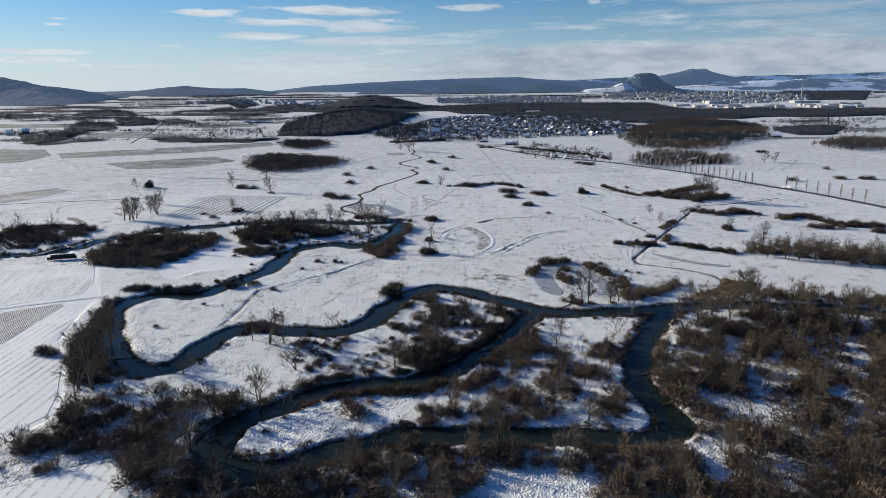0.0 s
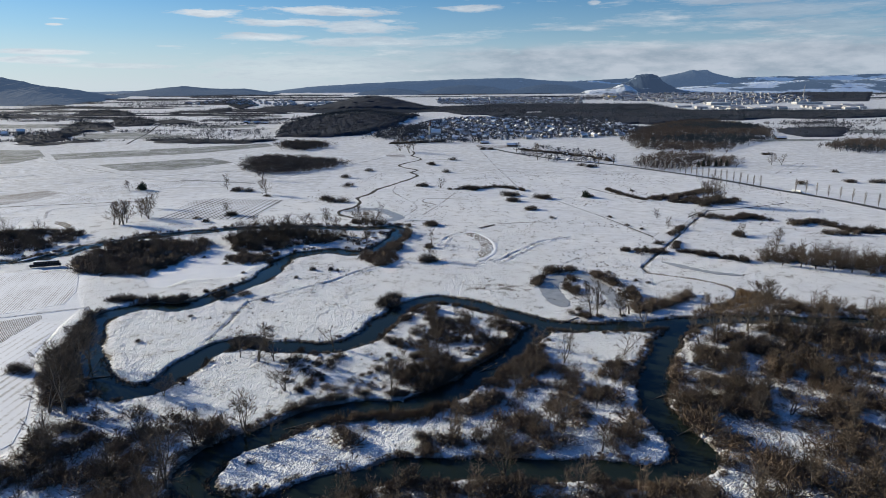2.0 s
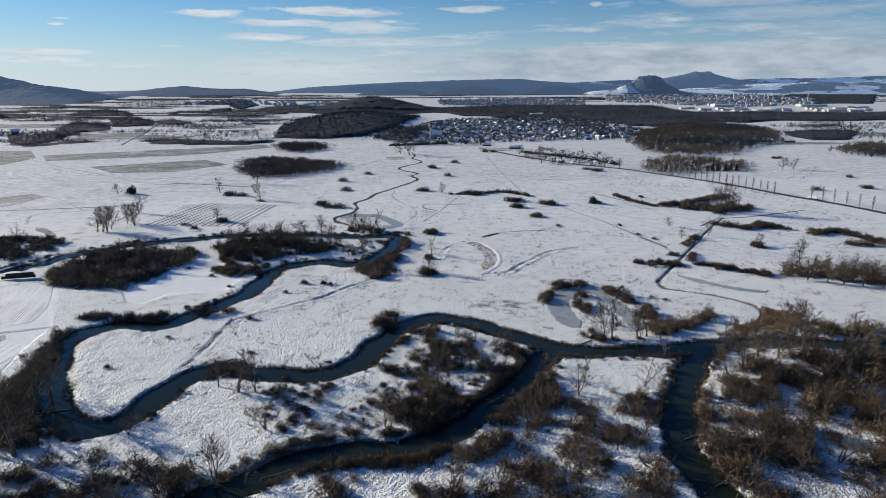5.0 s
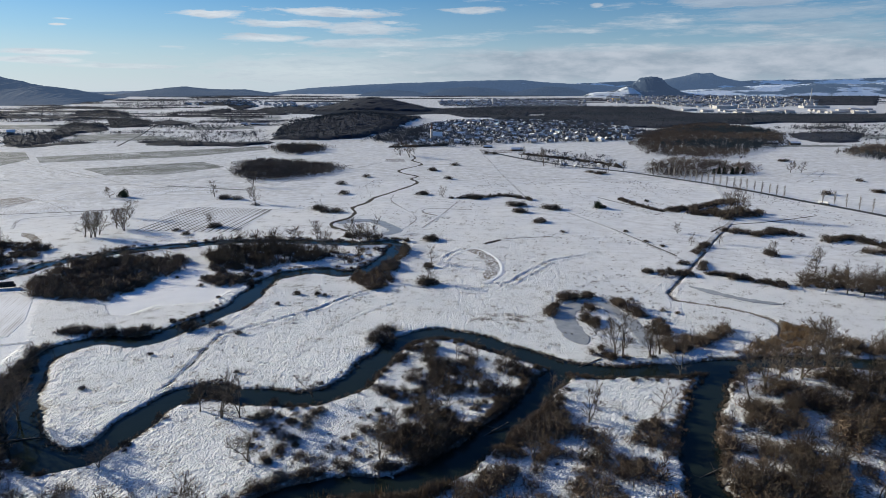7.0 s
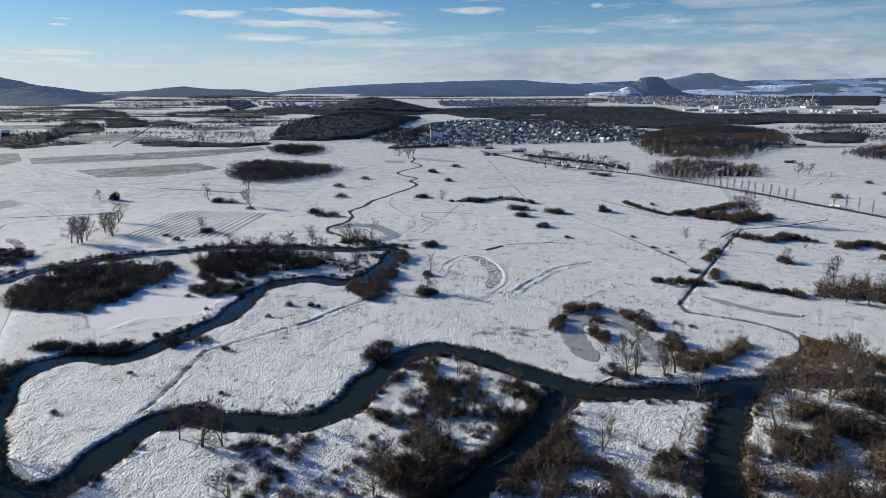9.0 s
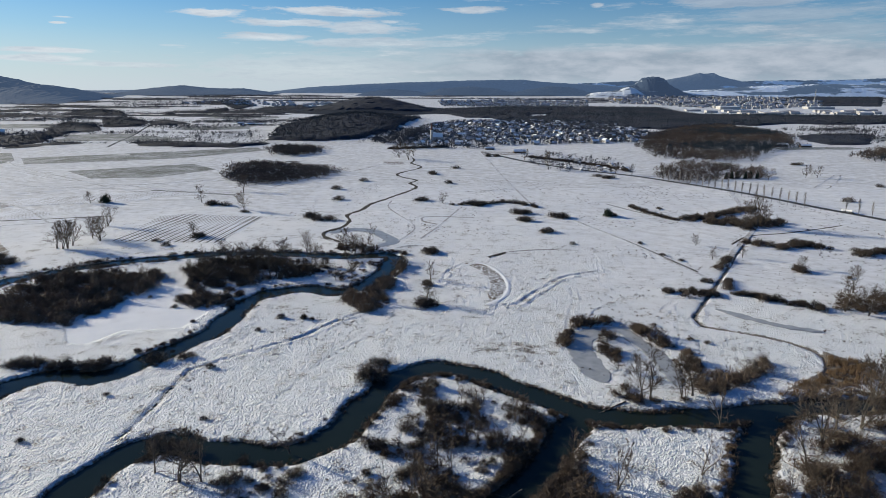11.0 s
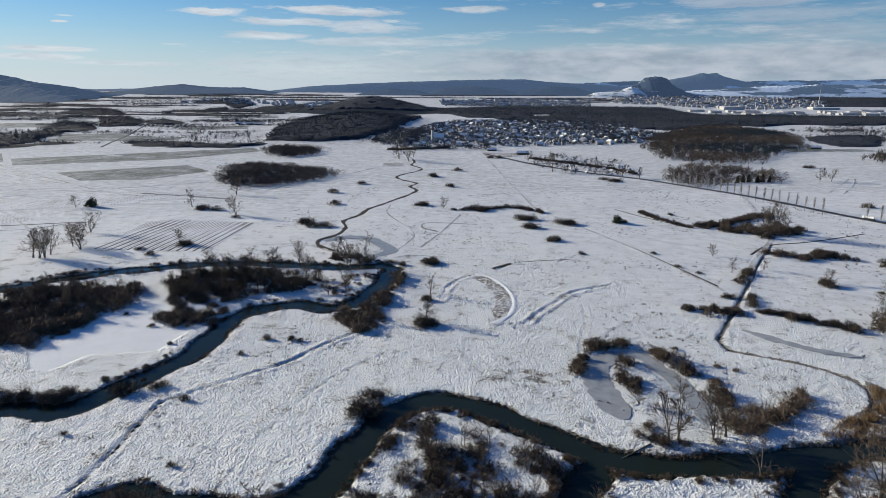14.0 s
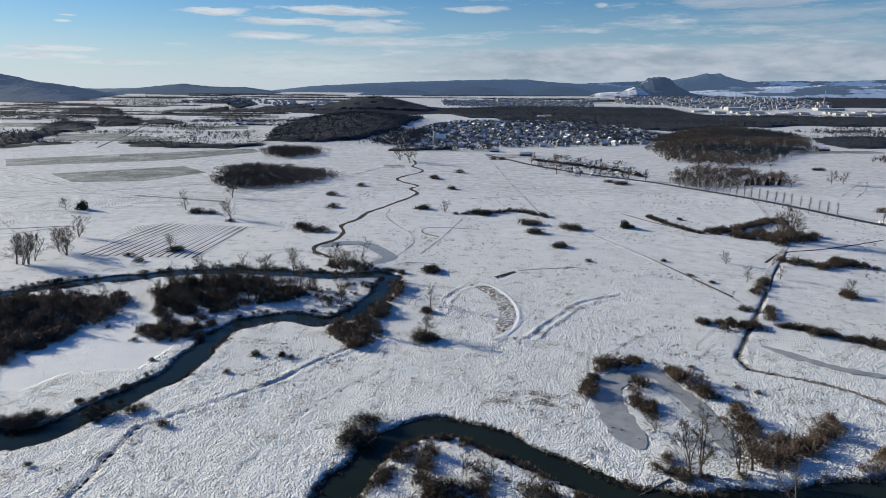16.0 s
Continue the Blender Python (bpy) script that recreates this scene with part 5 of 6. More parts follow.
def forest(poly, per, h, seed, label, pine=0.4, rise=None, gaps=(), bare=None, strips=None):
    """A wood as closed canopy; strips: share of it that stays open, in long bands."""
    n = int(area(poly) / per)
    p = scatter(poly, n, gaps, seed, False)
    if strips is not None:
        p = np.array([q for q in p if noise.noise((q[0] * 0.0032, q[1] * 0.011, seed * 1.7)) + 0.35 * noise.noise((q[0] * 0.013, q[1] * 0.03, seed * 0.7)) > strips]).reshape(-1, 2)
    w = min((0.95 if per < 25 else 0.62) * math.sqrt(per), 0.75 * h)
    r = np.random.default_rng(seed + 5)
    p = p + r.normal(0, 1, p.shape) * h * 0.9 * np.sign(np.sin(p[:, :1] * 0.03 + p[:, 1:] * 0.021))
    patchy = np.sin(p[:, 0] * 0.013 + 1.3 * np.sin(p[:, 1] * 0.007)) + np.sin(p[:, 1] * 0.017 + seed) + r.normal(0, 0.5, len(p))
    is_pine = (patchy > (1 - 2 * pine)) & (pine > 0)
    for pick, mat, tall, wide in ((is_pine, M_PINE, 1.15, 0.75), (~is_pine, bare or M_FOREST, 1.0, 1.0)):
        q = p[pick]
        if len(q):
            y = q[:, 1].mean()
            k = (60 if per < 25 else 38) if y < 1500 else (18 if y < 2300 else 6)
            puffs("forest", q, h * tall * r.uniform(0.8, 1.15, len(q)), mat, label, seed + 9, rise, k, w * wide / h, 0.36 if per < 25 else (0.46 if y < 1500 else 0.62))


def dome(cx, cy, rx, ry, h):
    return lambda x, y: h * np.exp(-(((x - cx) / rx) ** 2 + ((y - cy) / ry) ** 2))


def wood(poly, h, seed, label, mat=None, rise=None, per=60, k=7, body=0.5, gaps=(), pine=0.35):
    """A closed wood: an uneven dark mass coloured as the shade inside, and crowns of fine twig clumps standing out of
    it.
    """
    p = np.array(poly, float)
    g = 13.0
    (x0, y0), (x1, y1) = p.min(0), p.max(0)
    cx, cy = np.meshgrid(np.arange(x0, x1 + g, g), np.arange(y0, y1 + g, g))
    cell = inside(cx, cy, poly)
    for q in gaps:
        cell &= ~inside(cx, cy, q)
    ny, nx = cell.shape
    full = np.zeros((ny + 1, nx + 1), int)
    for a, b in ((0, 0), (0, 1), (1, 0), (1, 1)):
        full[a:a + ny, b:b + nx] += cell
    r = np.random.default_rng(seed)
    vx, vy = np.meshgrid(np.arange(nx + 1) * g + x0 - g / 2, np.arange(ny + 1) * g + y0 - g / 2)
    vx, vy = vx + r.normal(0, 3, vx.shape), vy + r.normal(0, 3, vy.shape)
    base = far_rise(vy) + (rise(vx, vy) if rise else 0)
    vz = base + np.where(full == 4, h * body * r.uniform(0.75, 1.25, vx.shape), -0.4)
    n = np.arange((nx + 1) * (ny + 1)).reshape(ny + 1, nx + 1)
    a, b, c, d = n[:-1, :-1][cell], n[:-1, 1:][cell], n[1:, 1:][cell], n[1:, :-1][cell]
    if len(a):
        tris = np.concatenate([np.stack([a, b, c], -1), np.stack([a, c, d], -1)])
        tagged(part("undergrowth", tri_mesh("undergrowth", np.stack([vx, vy, vz], -1).reshape(-1, 3), tris, M_WOODSHADE)), "dark mass coloured as the shade inside a winter wood", "forest", kind="stuff")
    pts = scatter(poly, max(4, int(area(poly) / per)), gaps, seed, False)
    grove = np.sin(pts[:, 0] * 0.011 + 1.3 * np.sin(pts[:, 1] * 0.006)) + np.sin(pts[:, 1] * 0.014 + seed) + r.normal(0, 0.6, len(pts))
    for pick, m, tall, wide in ((grove > 1 - 2 * pine, M_PINE, 1.15, 0.28), (grove <= 1 - 2 * pine, mat or M_FOREST, 1.0, 0.42)):
        if pick.sum():
            puffs("forest", pts[pick], h * tall * r.uniform(0.7, 1.25, pick.sum()), m, label, seed + 9, rise, k, wide, 0.62)


wood([(-129, 2600), (12, 2913), (270, 3089), (685, 3109), (980, 3068), (931, 2486), (1222, 2457), (1700, 2430), (1500, 2050), (1202, 1919), (1053, 1898), (982, 1937), (832, 1820), (770, 1881), (526, 1656), (483, 1689), (383, 1567), (302, 1508),
      (347, 1752), (218, 1848), (166, 1943), (153, 2188), (64, 2207), (10, 2437), (-73, 2513)], 9, 50, "wide dark winter forest behind the village", gaps=([(309, 2453), (379, 2511), (345, 2296), (286, 2248)],), per=50, k=6)
forest([(381, 1282), (464, 1490), (584, 1687), (719, 1809), (742, 1690), (724, 1461), (598, 1192), (490, 1092), (424, 986), (375, 985), (306, 1022), (335, 1147)], 52, 9, 51, "brown leafless wood at the edge of the plain", 0.06, bare=M_BROWNWOOD)
forest([(360, 1250), (400, 1400), (431, 1424), (335, 1147), (330, 1210)], 60, 8.5, 67, "brown leafless trees between wood and village", 0.1, bare=M_BROWNWOOD)
front = dome(-235, 1800, 130, 330, 24)
wood([(-333, 1297), (-242, 1273), (-164, 1326), (-115, 1551), (-80, 2130), (-282, 2190), (-375, 2060), (-394, 1625)], 9, 52, "dark wooded ridge beside the village", rise=front, per=36, k=10)
far_dome = dome(-300, 2740, 180, 200, 51)
wood([(-540, 2590), (-420, 2530), (-300, 2510), (-160, 2530), (-60, 2590), (-90, 2800), (-200, 2960), (-450, 2960), (-540, 2780)], 8, 53, "dark wooded hill beyond the village", rise=far_dome, per=50, k=6)


def hedgerows(x0, x1, y0, y1, n, seed, h=4.5, span=(60, 320), deep=14):
    """Loose rows of field trees on the far slopes, as one mesh."""
    r = np.random.default_rng(seed)
    out = []
    for _ in range(n):
        cx, cy, ln, a = r.uniform(x0, x1), r.uniform(y0, y1), r.uniform(*span), r.normal(0, 0.22)
        k = int(ln / 3)
        t = r.uniform(-0.5, 0.5, k) * ln
        u = r.normal(0, deep * r.uniform(0.2, 0.9), k)
        out.append(np.stack([cx + t * math.cos(a) - u * math.sin(a), cy + t * math.sin(a) + u * math.cos(a)], -1))
    p = np.concatenate(out)
    puffs("field_trees", p, h * r.uniform(0.6, 1.6, len(p)), M_FOREST, "dark field trees and hedges on snowy slopes", seed, None, 7, 0.6)


for i, (poly, per, h, pine) in enumerate((
        ([(-900, 1365), (-838, 1357), (-850, 1444), (-968, 1693), (-1053, 1883), (-928, 1770), (-825, 1628), (-770, 1522), (-796, 1451), (-775, 1378), (-718, 1223), (-711, 1142), (-740, 1132)], 60, 9, 0.15),
        ([(-1264, 2222), (-1423, 2576), (-1406, 2746), (-1163, 2424), (-1050, 2224), (-1153, 2203)], 80, 10, 0.2),
        ([(-1038, 2041), (-1001, 2118), (-811, 1867), (-755, 1681), (-816, 1629)], 60, 9, 0.2),
        ([(-821, 1866), (-832, 2012), (-684, 1809), (-696, 1734), (-759, 1748)], 90, 8, 0.3),
        ([(-722, 1132), (-703, 1213), (-659, 1251), (-635, 1210), (-672, 1165), (-698, 1099)], 30, 6, 0.0),
        ([(-567, 1239), (-491, 1258), (-374, 1206), (-326, 1264), (-311, 1212), (-355, 1149), (-519, 1171)], 36, 8, 0.1),
        ([(-1167, 3438), (-1122, 3664), (-884, 3088), (-859, 2754)], 90, 11, 0.4),
        ([(-1303, 3416), (-1139, 3443), (-1043, 3158), (-1185, 3184)], 100, 10, 0.3),
        ([(-976, 2730), (-938, 2887), (-808, 2502), (-875, 2487)], 90, 9, 0.3),
        ([(-812, 2910), (-672, 3218), (-552, 2612), (-619, 2311)], 120, 8, 0.2),
        ([(1952, 3998), (2311, 4287), (2903, 4425), (2135, 3277), (1926, 3291), (1810, 3232), (2004, 3620), (1782, 3539)], 140, 9, 0.5),
        ([(746, 1471), (860, 1528), (943, 1508), (775, 1259), (691, 1251), (697, 1293), (707, 1374)], 70, 8, 0.05),
        ([(302, 1462), (366, 1501), (482, 1563), (597, 1704), (728, 1784), (757, 1668), (760, 1560), (600, 1500), (419, 1376), (332, 1371)], 60, 8, 0.3))):
    wood(poly, h, 700 + 3 * i, "dark leafless wood among snowy fields", per=per, pine=pine, body=0.4)
for i, (poly, per, h) in enumerate((
        ([(-527, 1366), (-580, 1584), (-456, 1447), (-357, 1400), (-335, 1323), (-481, 1282)], 130, 5), ([(-715, 2101), (-637, 2307), (-547, 2131), (-612, 1900)], 160, 7),
        ([(-1687, 3353), (-1411, 3616), (-1204, 3132), (-1368, 2806)], 330, 8), ([(-800, 1308), (-806, 1375), (-734, 1303), (-716, 1234), (-739, 1210)], 110, 7),
        ([(879, 1647), (1032, 1722), (971, 1623), (839, 1573)], 90, 8), ([(-45, 3564), (322, 3674), (762, 3585), (668, 3151), (270, 3089), (-13, 3136)], 130, 7),
        ([(1015, 4182), (1600, 4300), (2063, 4084), (2036, 3624), (1810, 3232), (1380, 3001), (1169, 3096), (1056, 3297), (848, 3451)], 210, 7))):
    q = scatter(poly, int(area(poly) / per), (), 780 + i, False)
    puffs("field_trees", q, h * np.random.default_rng(790 + i).uniform(0.6, 1.4, len(q)), M_FOREST, "loose dark trees among fields and gardens", 800 + i, None, 9, 0.5, 0.8)
hedgerows(-1000, -350, 1330, 1900, 16, 570)
hedgerows(-900, -330, 1180, 1215, 9, 573, 4, (60, 160), 7)
hedgerows(550, 1500, 1250, 1900, 14, 574, 6, (80, 300), 10)
def valley_woods(n, x0, x1, y0, y1, seed, label):
    """Long narrow woods and hedges lying across a far valley."""
    r = np.random.default_rng(seed)
    for i in range(n):
        cx, cy = r.uniform(x0, x1), y0 + (y1 - y0) * (i + r.uniform(0, 1)) / n
        ln, deep, a = r.uniform(90, 380), r.uniform(18, 55), r.normal(0, 0.12)
        ring = [(math.cos(t) * ln * r.uniform(0.8, 1.1), math.sin(t) * deep * r.uniform(0.5, 1.3)) for t in np.linspace(0, 2 * math.pi, 11)[:-1]]
        wood([(cx + u * math.cos(a) - v * math.sin(a), cy + u * math.sin(a) + v * math.cos(a)) for u, v in ring], r.uniform(6, 11), seed + 7 * i + 1, label, per=75, k=6, body=0.35, pine=0.25)


valley_woods(22, -1900, -420, 2050, 3000, 2000, "dark hedge wood across the snowy valley")
valley_woods(36, -2700, -250, 2900, 4300, 3000, "dark strip of wood under the hills")
valley_woods(30, -100, 3000, 3350, 4300, 4000, "dark strip of wood around the town")
forest([(-1900, 1500), (-900, 1330), (-400, 1320), (-420, 2100), (-700, 2450), (-1900, 2450)], 70, 5.0, 72, "dark hedges and field trees among snowy fields", 0.1, strips=0.33)
forest(COPSE_ROAD, 28, 6.0, 20, "brown copse beside the country road", 0.0, bare=M_BROWNWOOD)
forest(COPSE_FAR, 20, 6.2, 17, "dark copse in the snowy fields", 0, bare=M_BROWNWOOD)
forest(COPSE_FAR2, 24, 8, 18, "dark copse in the snowy fields", 0, bare=M_BROWNWOOD)
forest([(608, 1034), (610, 960), (700, 960), (800, 1123), (719, 1152)], 45, 10, 61, "brown copse in the snow", 0.1, bare=M_BROWNWOOD)
forest([(-90, 1165), (30, 1190), (70, 1165), (60, 1150), (-60, 1140)], 70, 7, 65, "trees at the village edge", 0.1)
forest([(-140, 1240), (-60, 1200), (-40, 1560), (-110, 1600)], 90, 10, 66, "trees at the village edge", 0.3)


def mound(name, fn, x0, x1, y0, y1, mat, label, n=36):
    xs, ys = np.linspace(x0, x1, n), np.linspace(y0, y1, n)
    v = [(x, y, float(fn(x, y)) - 1.0 + float(far_rise(y))) for y in ys for x in xs]
    f = [(j * n + i, j * n + i + 1, (j + 1) * n + i + 1, (j + 1) * n + i) for j in range(n - 1) for i in range(n - 1)]
    return tagged(part(name, mesh_of(name, v, f), mat), label, "hill", kind="structure")


mound("hill", front, -520, 60, 1000, 2700, M_GROUND, "low wooded ridge rising from the plain")
mound("hill", far_dome, -850, 200, 2250, 3350, M_HILLNEAR, "round wooded hill")


def ridge(name, dist, depth, line, mat, label, rough=5.0, seed=0):
    """A far range of hills: its crest runs through plan points and heights, its flanks fall away to the plain."""
    r = np.random.default_rng(seed)
    xs = np.array([a for a, _ in line], float)
    hs = np.array([b for _, b in line], float)
    n, m = 220, 24
    x = np.linspace(xs[0], xs[-1], n)
    h = np.interp(x, xs, hs)
    k = np.exp(-np.linspace(-2, 2, 9) ** 2)
    h = np.convolve(np.pad(h, 4, mode="edge"), k / k.sum(), "valid")
    v = []
    for j in range(m):
        t = -1 + 2 * j / (m - 1)
        fall = math.cos(t * math.pi / 2) ** 1.3
        for i in range(n):
            y = dist + t * depth
            g = float(far_rise(y))
            bump = rough * noise.noise((x[i] * 0.012 + seed, y * 0.012, 0.0)) + rough * 0.6 * noise.noise((x[i] * 0.05, y * 0.05, seed)) + rough * 0.25 * r.normal() * (abs(t) < 0.35)
            v.append((x[i], y, g - 2 + max(0.0, h[i] - g) * fall + bump * fall))
    f = [(j * n + i, j * n + i + 1, (j + 1) * n + i + 1, (j + 1) * n + i) for j in range(m - 1) for i in range(n - 1)]
    return tagged(part(name, mesh_of(name, v, f), mat), label, "hill", kind="structure")


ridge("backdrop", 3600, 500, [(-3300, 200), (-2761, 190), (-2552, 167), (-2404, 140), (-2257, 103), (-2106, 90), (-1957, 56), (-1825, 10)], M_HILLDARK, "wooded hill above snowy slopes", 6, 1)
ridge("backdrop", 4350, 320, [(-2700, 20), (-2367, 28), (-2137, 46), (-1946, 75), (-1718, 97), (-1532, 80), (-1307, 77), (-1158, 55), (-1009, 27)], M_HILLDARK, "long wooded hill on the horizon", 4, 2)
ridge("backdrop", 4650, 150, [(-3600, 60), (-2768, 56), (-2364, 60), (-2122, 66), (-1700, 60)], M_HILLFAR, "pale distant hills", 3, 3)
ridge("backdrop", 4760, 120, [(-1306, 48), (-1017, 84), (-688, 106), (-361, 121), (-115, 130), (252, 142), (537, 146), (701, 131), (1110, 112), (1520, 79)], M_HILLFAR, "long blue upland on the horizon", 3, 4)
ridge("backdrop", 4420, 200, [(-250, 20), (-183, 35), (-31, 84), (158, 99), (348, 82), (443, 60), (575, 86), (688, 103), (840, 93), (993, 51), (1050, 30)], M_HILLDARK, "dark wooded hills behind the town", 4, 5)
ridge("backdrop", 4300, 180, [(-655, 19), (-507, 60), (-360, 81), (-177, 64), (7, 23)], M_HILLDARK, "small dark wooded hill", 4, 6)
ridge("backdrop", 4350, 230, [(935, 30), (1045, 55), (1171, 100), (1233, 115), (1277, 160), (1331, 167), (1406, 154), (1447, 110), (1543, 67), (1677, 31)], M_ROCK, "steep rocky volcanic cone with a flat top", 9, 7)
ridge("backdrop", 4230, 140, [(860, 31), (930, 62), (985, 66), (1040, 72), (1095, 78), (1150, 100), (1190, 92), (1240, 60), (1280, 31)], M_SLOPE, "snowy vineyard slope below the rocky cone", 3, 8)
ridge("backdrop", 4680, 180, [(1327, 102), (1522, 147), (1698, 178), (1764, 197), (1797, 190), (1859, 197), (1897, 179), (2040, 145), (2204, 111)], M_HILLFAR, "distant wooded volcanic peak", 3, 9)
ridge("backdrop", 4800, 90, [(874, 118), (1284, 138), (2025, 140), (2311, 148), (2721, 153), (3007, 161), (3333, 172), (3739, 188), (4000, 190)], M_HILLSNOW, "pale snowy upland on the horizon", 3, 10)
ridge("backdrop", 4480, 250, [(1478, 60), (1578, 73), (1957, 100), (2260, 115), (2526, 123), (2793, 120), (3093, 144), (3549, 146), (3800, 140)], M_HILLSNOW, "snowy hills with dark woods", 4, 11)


# ---- buildings ----
def box(bm, x0, x1, y0, y1, z0, z1):
    vs = [bm.verts.new(p) for p in ((x0, y0, z0), (x1, y0, z0), (x1, y1, z0), (x0, y1, z0), (x0, y0, z1), (x1, y0, z1), (x1, y1, z1), (x0, y1, z1))]
    for q in ((0, 3, 2, 1), (4, 5, 6, 7), (0, 1, 5, 4), (1, 2, 6, 5), (2, 3, 7, 6), (3, 0, 4, 7)):
        bm.faces.new([vs[i] for i in q])
    return bm


def to_mesh(bm, name, mat):
    me = bpy.data.meshes.new(name)
    bm.to_mesh(me)
    bm.free()
    me.materials.append(mat)
    return me


def house_meshes(w, d, h, roof, wall=None):
    """Body with gables, two roof slabs with snow, chimney, windows and a door."""
    bm = bmesh.new()
    vs = [bm.verts.new(p) for p in ((-w, -d, -0.5), (w, -d, -0.5), (w, d, -0.5), (-w, d, -0.5), (-w, -d, h), (w, -d, h), (w, d, h), (-w, d, h), (-w, 0, h + roof), (w, 0, h + roof))]
    for q in ((0, 1, 5, 4), (2, 3, 7, 6), (1, 2, 6, 9, 5), (3, 0, 4, 8, 7), (4, 5, 9, 8), (6, 7, 8, 9), (0, 3, 2, 1)):
        bm.faces.new([vs[i] for i in q])
    out = [("wall", to_mesh(bm, "house_wall", wall or M_WALL))]
    for sgn, mat in ((-1, M_SNOW), (1, M_SNOW)):
        bm = bmesh.new()
        e = 0.6
        k = roof / d
        pts = [(-w - e, sgn * (d + e), h - e * k + 0.05), (w + e, sgn * (d + e), h - e * k + 0.05), (w + e, 0, h + roof + 0.05), (-w - e, 0, h + roof + 0.05)]
        lo = [bm.verts.new(p) for p in pts]
        hi = [bm.verts.new((a, b, c + 0.3)) for a, b, c in pts]
        for q in ((0, 1, 2, 3),):
            bm.faces.new([lo[i] for i in q])
            bm.faces.new([hi[i] for i in q])
        for i in range(4):
            j = (i + 1) % 4
            bm.faces.new([lo[i], lo[j], hi[j], hi[i]])
        bmesh.ops.recalc_face_normals(bm, faces=bm.faces)
        out.append(("roof", to_mesh(bm, "house_roof", mat)))
    out.append(("chimney", to_mesh(box(bmesh.new(), w * 0.3, w * 0.3 + 0.8, -0.3, 0.5, h + roof * 0.6, h + roof + 1.2), "chimney", M_TILE)))
    for x in (-w * 0.5, w * 0.5):
        for z in (1.0, 3.7):
            if z + 1.4 < h:
                out.append(("window", to_mesh(box(bmesh.new(), x - 0.6, x + 0.6, -d - 0.06, -d + 0.1, z, z + 1.4), "window", M_PANE)))
    out.append(("door", to_mesh(box(bmesh.new(), -0.5, 0.5, -d - 0.07, -d + 0.1, -0.4, 1.9), "door", M_TIMBER)))
    return out


BARN = house_meshes(10, 4.5, 3.6, 2.4, M_TIMBER)
HOUSES = [house_meshes(5.5, 4.5, 5.6, 3.6), house_meshes(7.0, 5.0, 5.8, 4.2), house_meshes(4.6, 4.2, 3.4, 3.2), house_meshes(9.5, 5.5, 6.2, 4.0)]


def house(x, y, turn, meshes, label, cat="house", group="village houses", size=1.0, name="house"):
    ob = new(name)
    ob.matrix_world = Matrix.LocRotScale((x, y, float(far_rise(y))), Euler((0, 0, turn)), (size, size, size))
    tagged(ob, label, cat, group)
    for nm, me in meshes:
        c = new(nm, me)
        c.parent = ob
    return ob



def far_town(poly, n, seed, lo, hi, label, tall=(5, 11)):
    """Snowy roofs and pale walls of a town too far off to count."""
    p = scatter(poly, n, (), seed, False)
    q = np.random.default_rng(seed)
    bm_v, bm_f, mats, k = [], [], [], 0
    for x, y in p:
        w, d, h = q.uniform(lo, hi), q.uniform(lo, hi) * 0.6, q.uniform(*tall)
        z, g = float(far_rise(y)), q.uniform(1.5, 4)
        bm_v += [(x - w, y - d, z - 1), (x + w, y - d, z - 1), (x + w, y + d, z - 1), (x - w, y + d, z - 1), (x - w, y - d, z + h), (x + w, y - d, z + h), (x + w, y + d, z + h), (x - w, y + d, z + h), (x - w, y, z + h + g), (x + w, y, z + h + g)]
        for face, m in (((0, 1, 5, 4), 0), ((2, 3, 7, 6), 0), ((1, 2, 6, 9, 5), 0), ((3, 0, 4, 8, 7), 0), ((4, 5, 9, 8), 1), ((6, 7, 8, 9), 1)):
            bm_f.append(tuple(k + i for i in face))
            mats.append(m)
        k += 10
    me = mesh_of("town", bm_v, bm_f, M_WALL)
    me.materials.append(M_TOWNROOF)
    me.polygons.foreach_set("material_index", mats)
    return tagged(part("town", me), label, "town", kind="stuff")


VILLAGE = [(-80, 1215), (-20, 1205), (60, 1195), (150, 1225), (260, 1255), (360, 1290), (450, 1500), (470, 1740), (369, 1969), (192, 2010), (21, 2000), (-68, 1697)]
spots = []
r = np.random.default_rng(77)
for x, y in scatter(VILLAGE, 5200, (), 78, False):
    if all((x - a) ** 2 + ((y - b) * 0.75) ** 2 > 14.5 ** 2 for a, b in spots) and len(spots) < 298:
        spots.append((x, y))
for x, y in spots:
    house(x, y, 0.35 * math.sin(x * 0.01 + y * 0.004) + r.choice([0, math.pi / 2]) + r.normal(0, 0.12), HOUSES[r.integers(4)], "village house with a snow-covered gable roof", size=r.uniform(0.52, 0.74))
garden = scatter(VILLAGE, 5200, (), 79, False)
puffs("village_trees", garden, r.uniform(3.5, 8, len(garden)), M_FOREST, "dark garden trees between the village houses", 80, None, 12, 0.42)

far_town(VILLAGE, 330, 123, 2.6, 5.0, "more snow-covered roofs deep in the village", (2.6, 4.2))

# church with a pointed spire
church = house(-16, 1302, 0.2, house_meshes(9, 5.5, 9, 6)[:3], "village church with a white tower and a pointed spire", "church", "", 1.0, "church")
part("tower", box(bmesh.new(), -13, -8.5, -2.3, 2.3, -0.5, 21), M_WALL, church)
bm = bmesh.new()
bmesh.ops.create_cone(bm, segments=8, radius1=3.0, radius2=0.1, depth=13, cap_ends=True, matrix=Matrix.Translation((-10.7, 0, 27.5)))
part("spire", bm, M_TILE, church, "dark pointed spire")

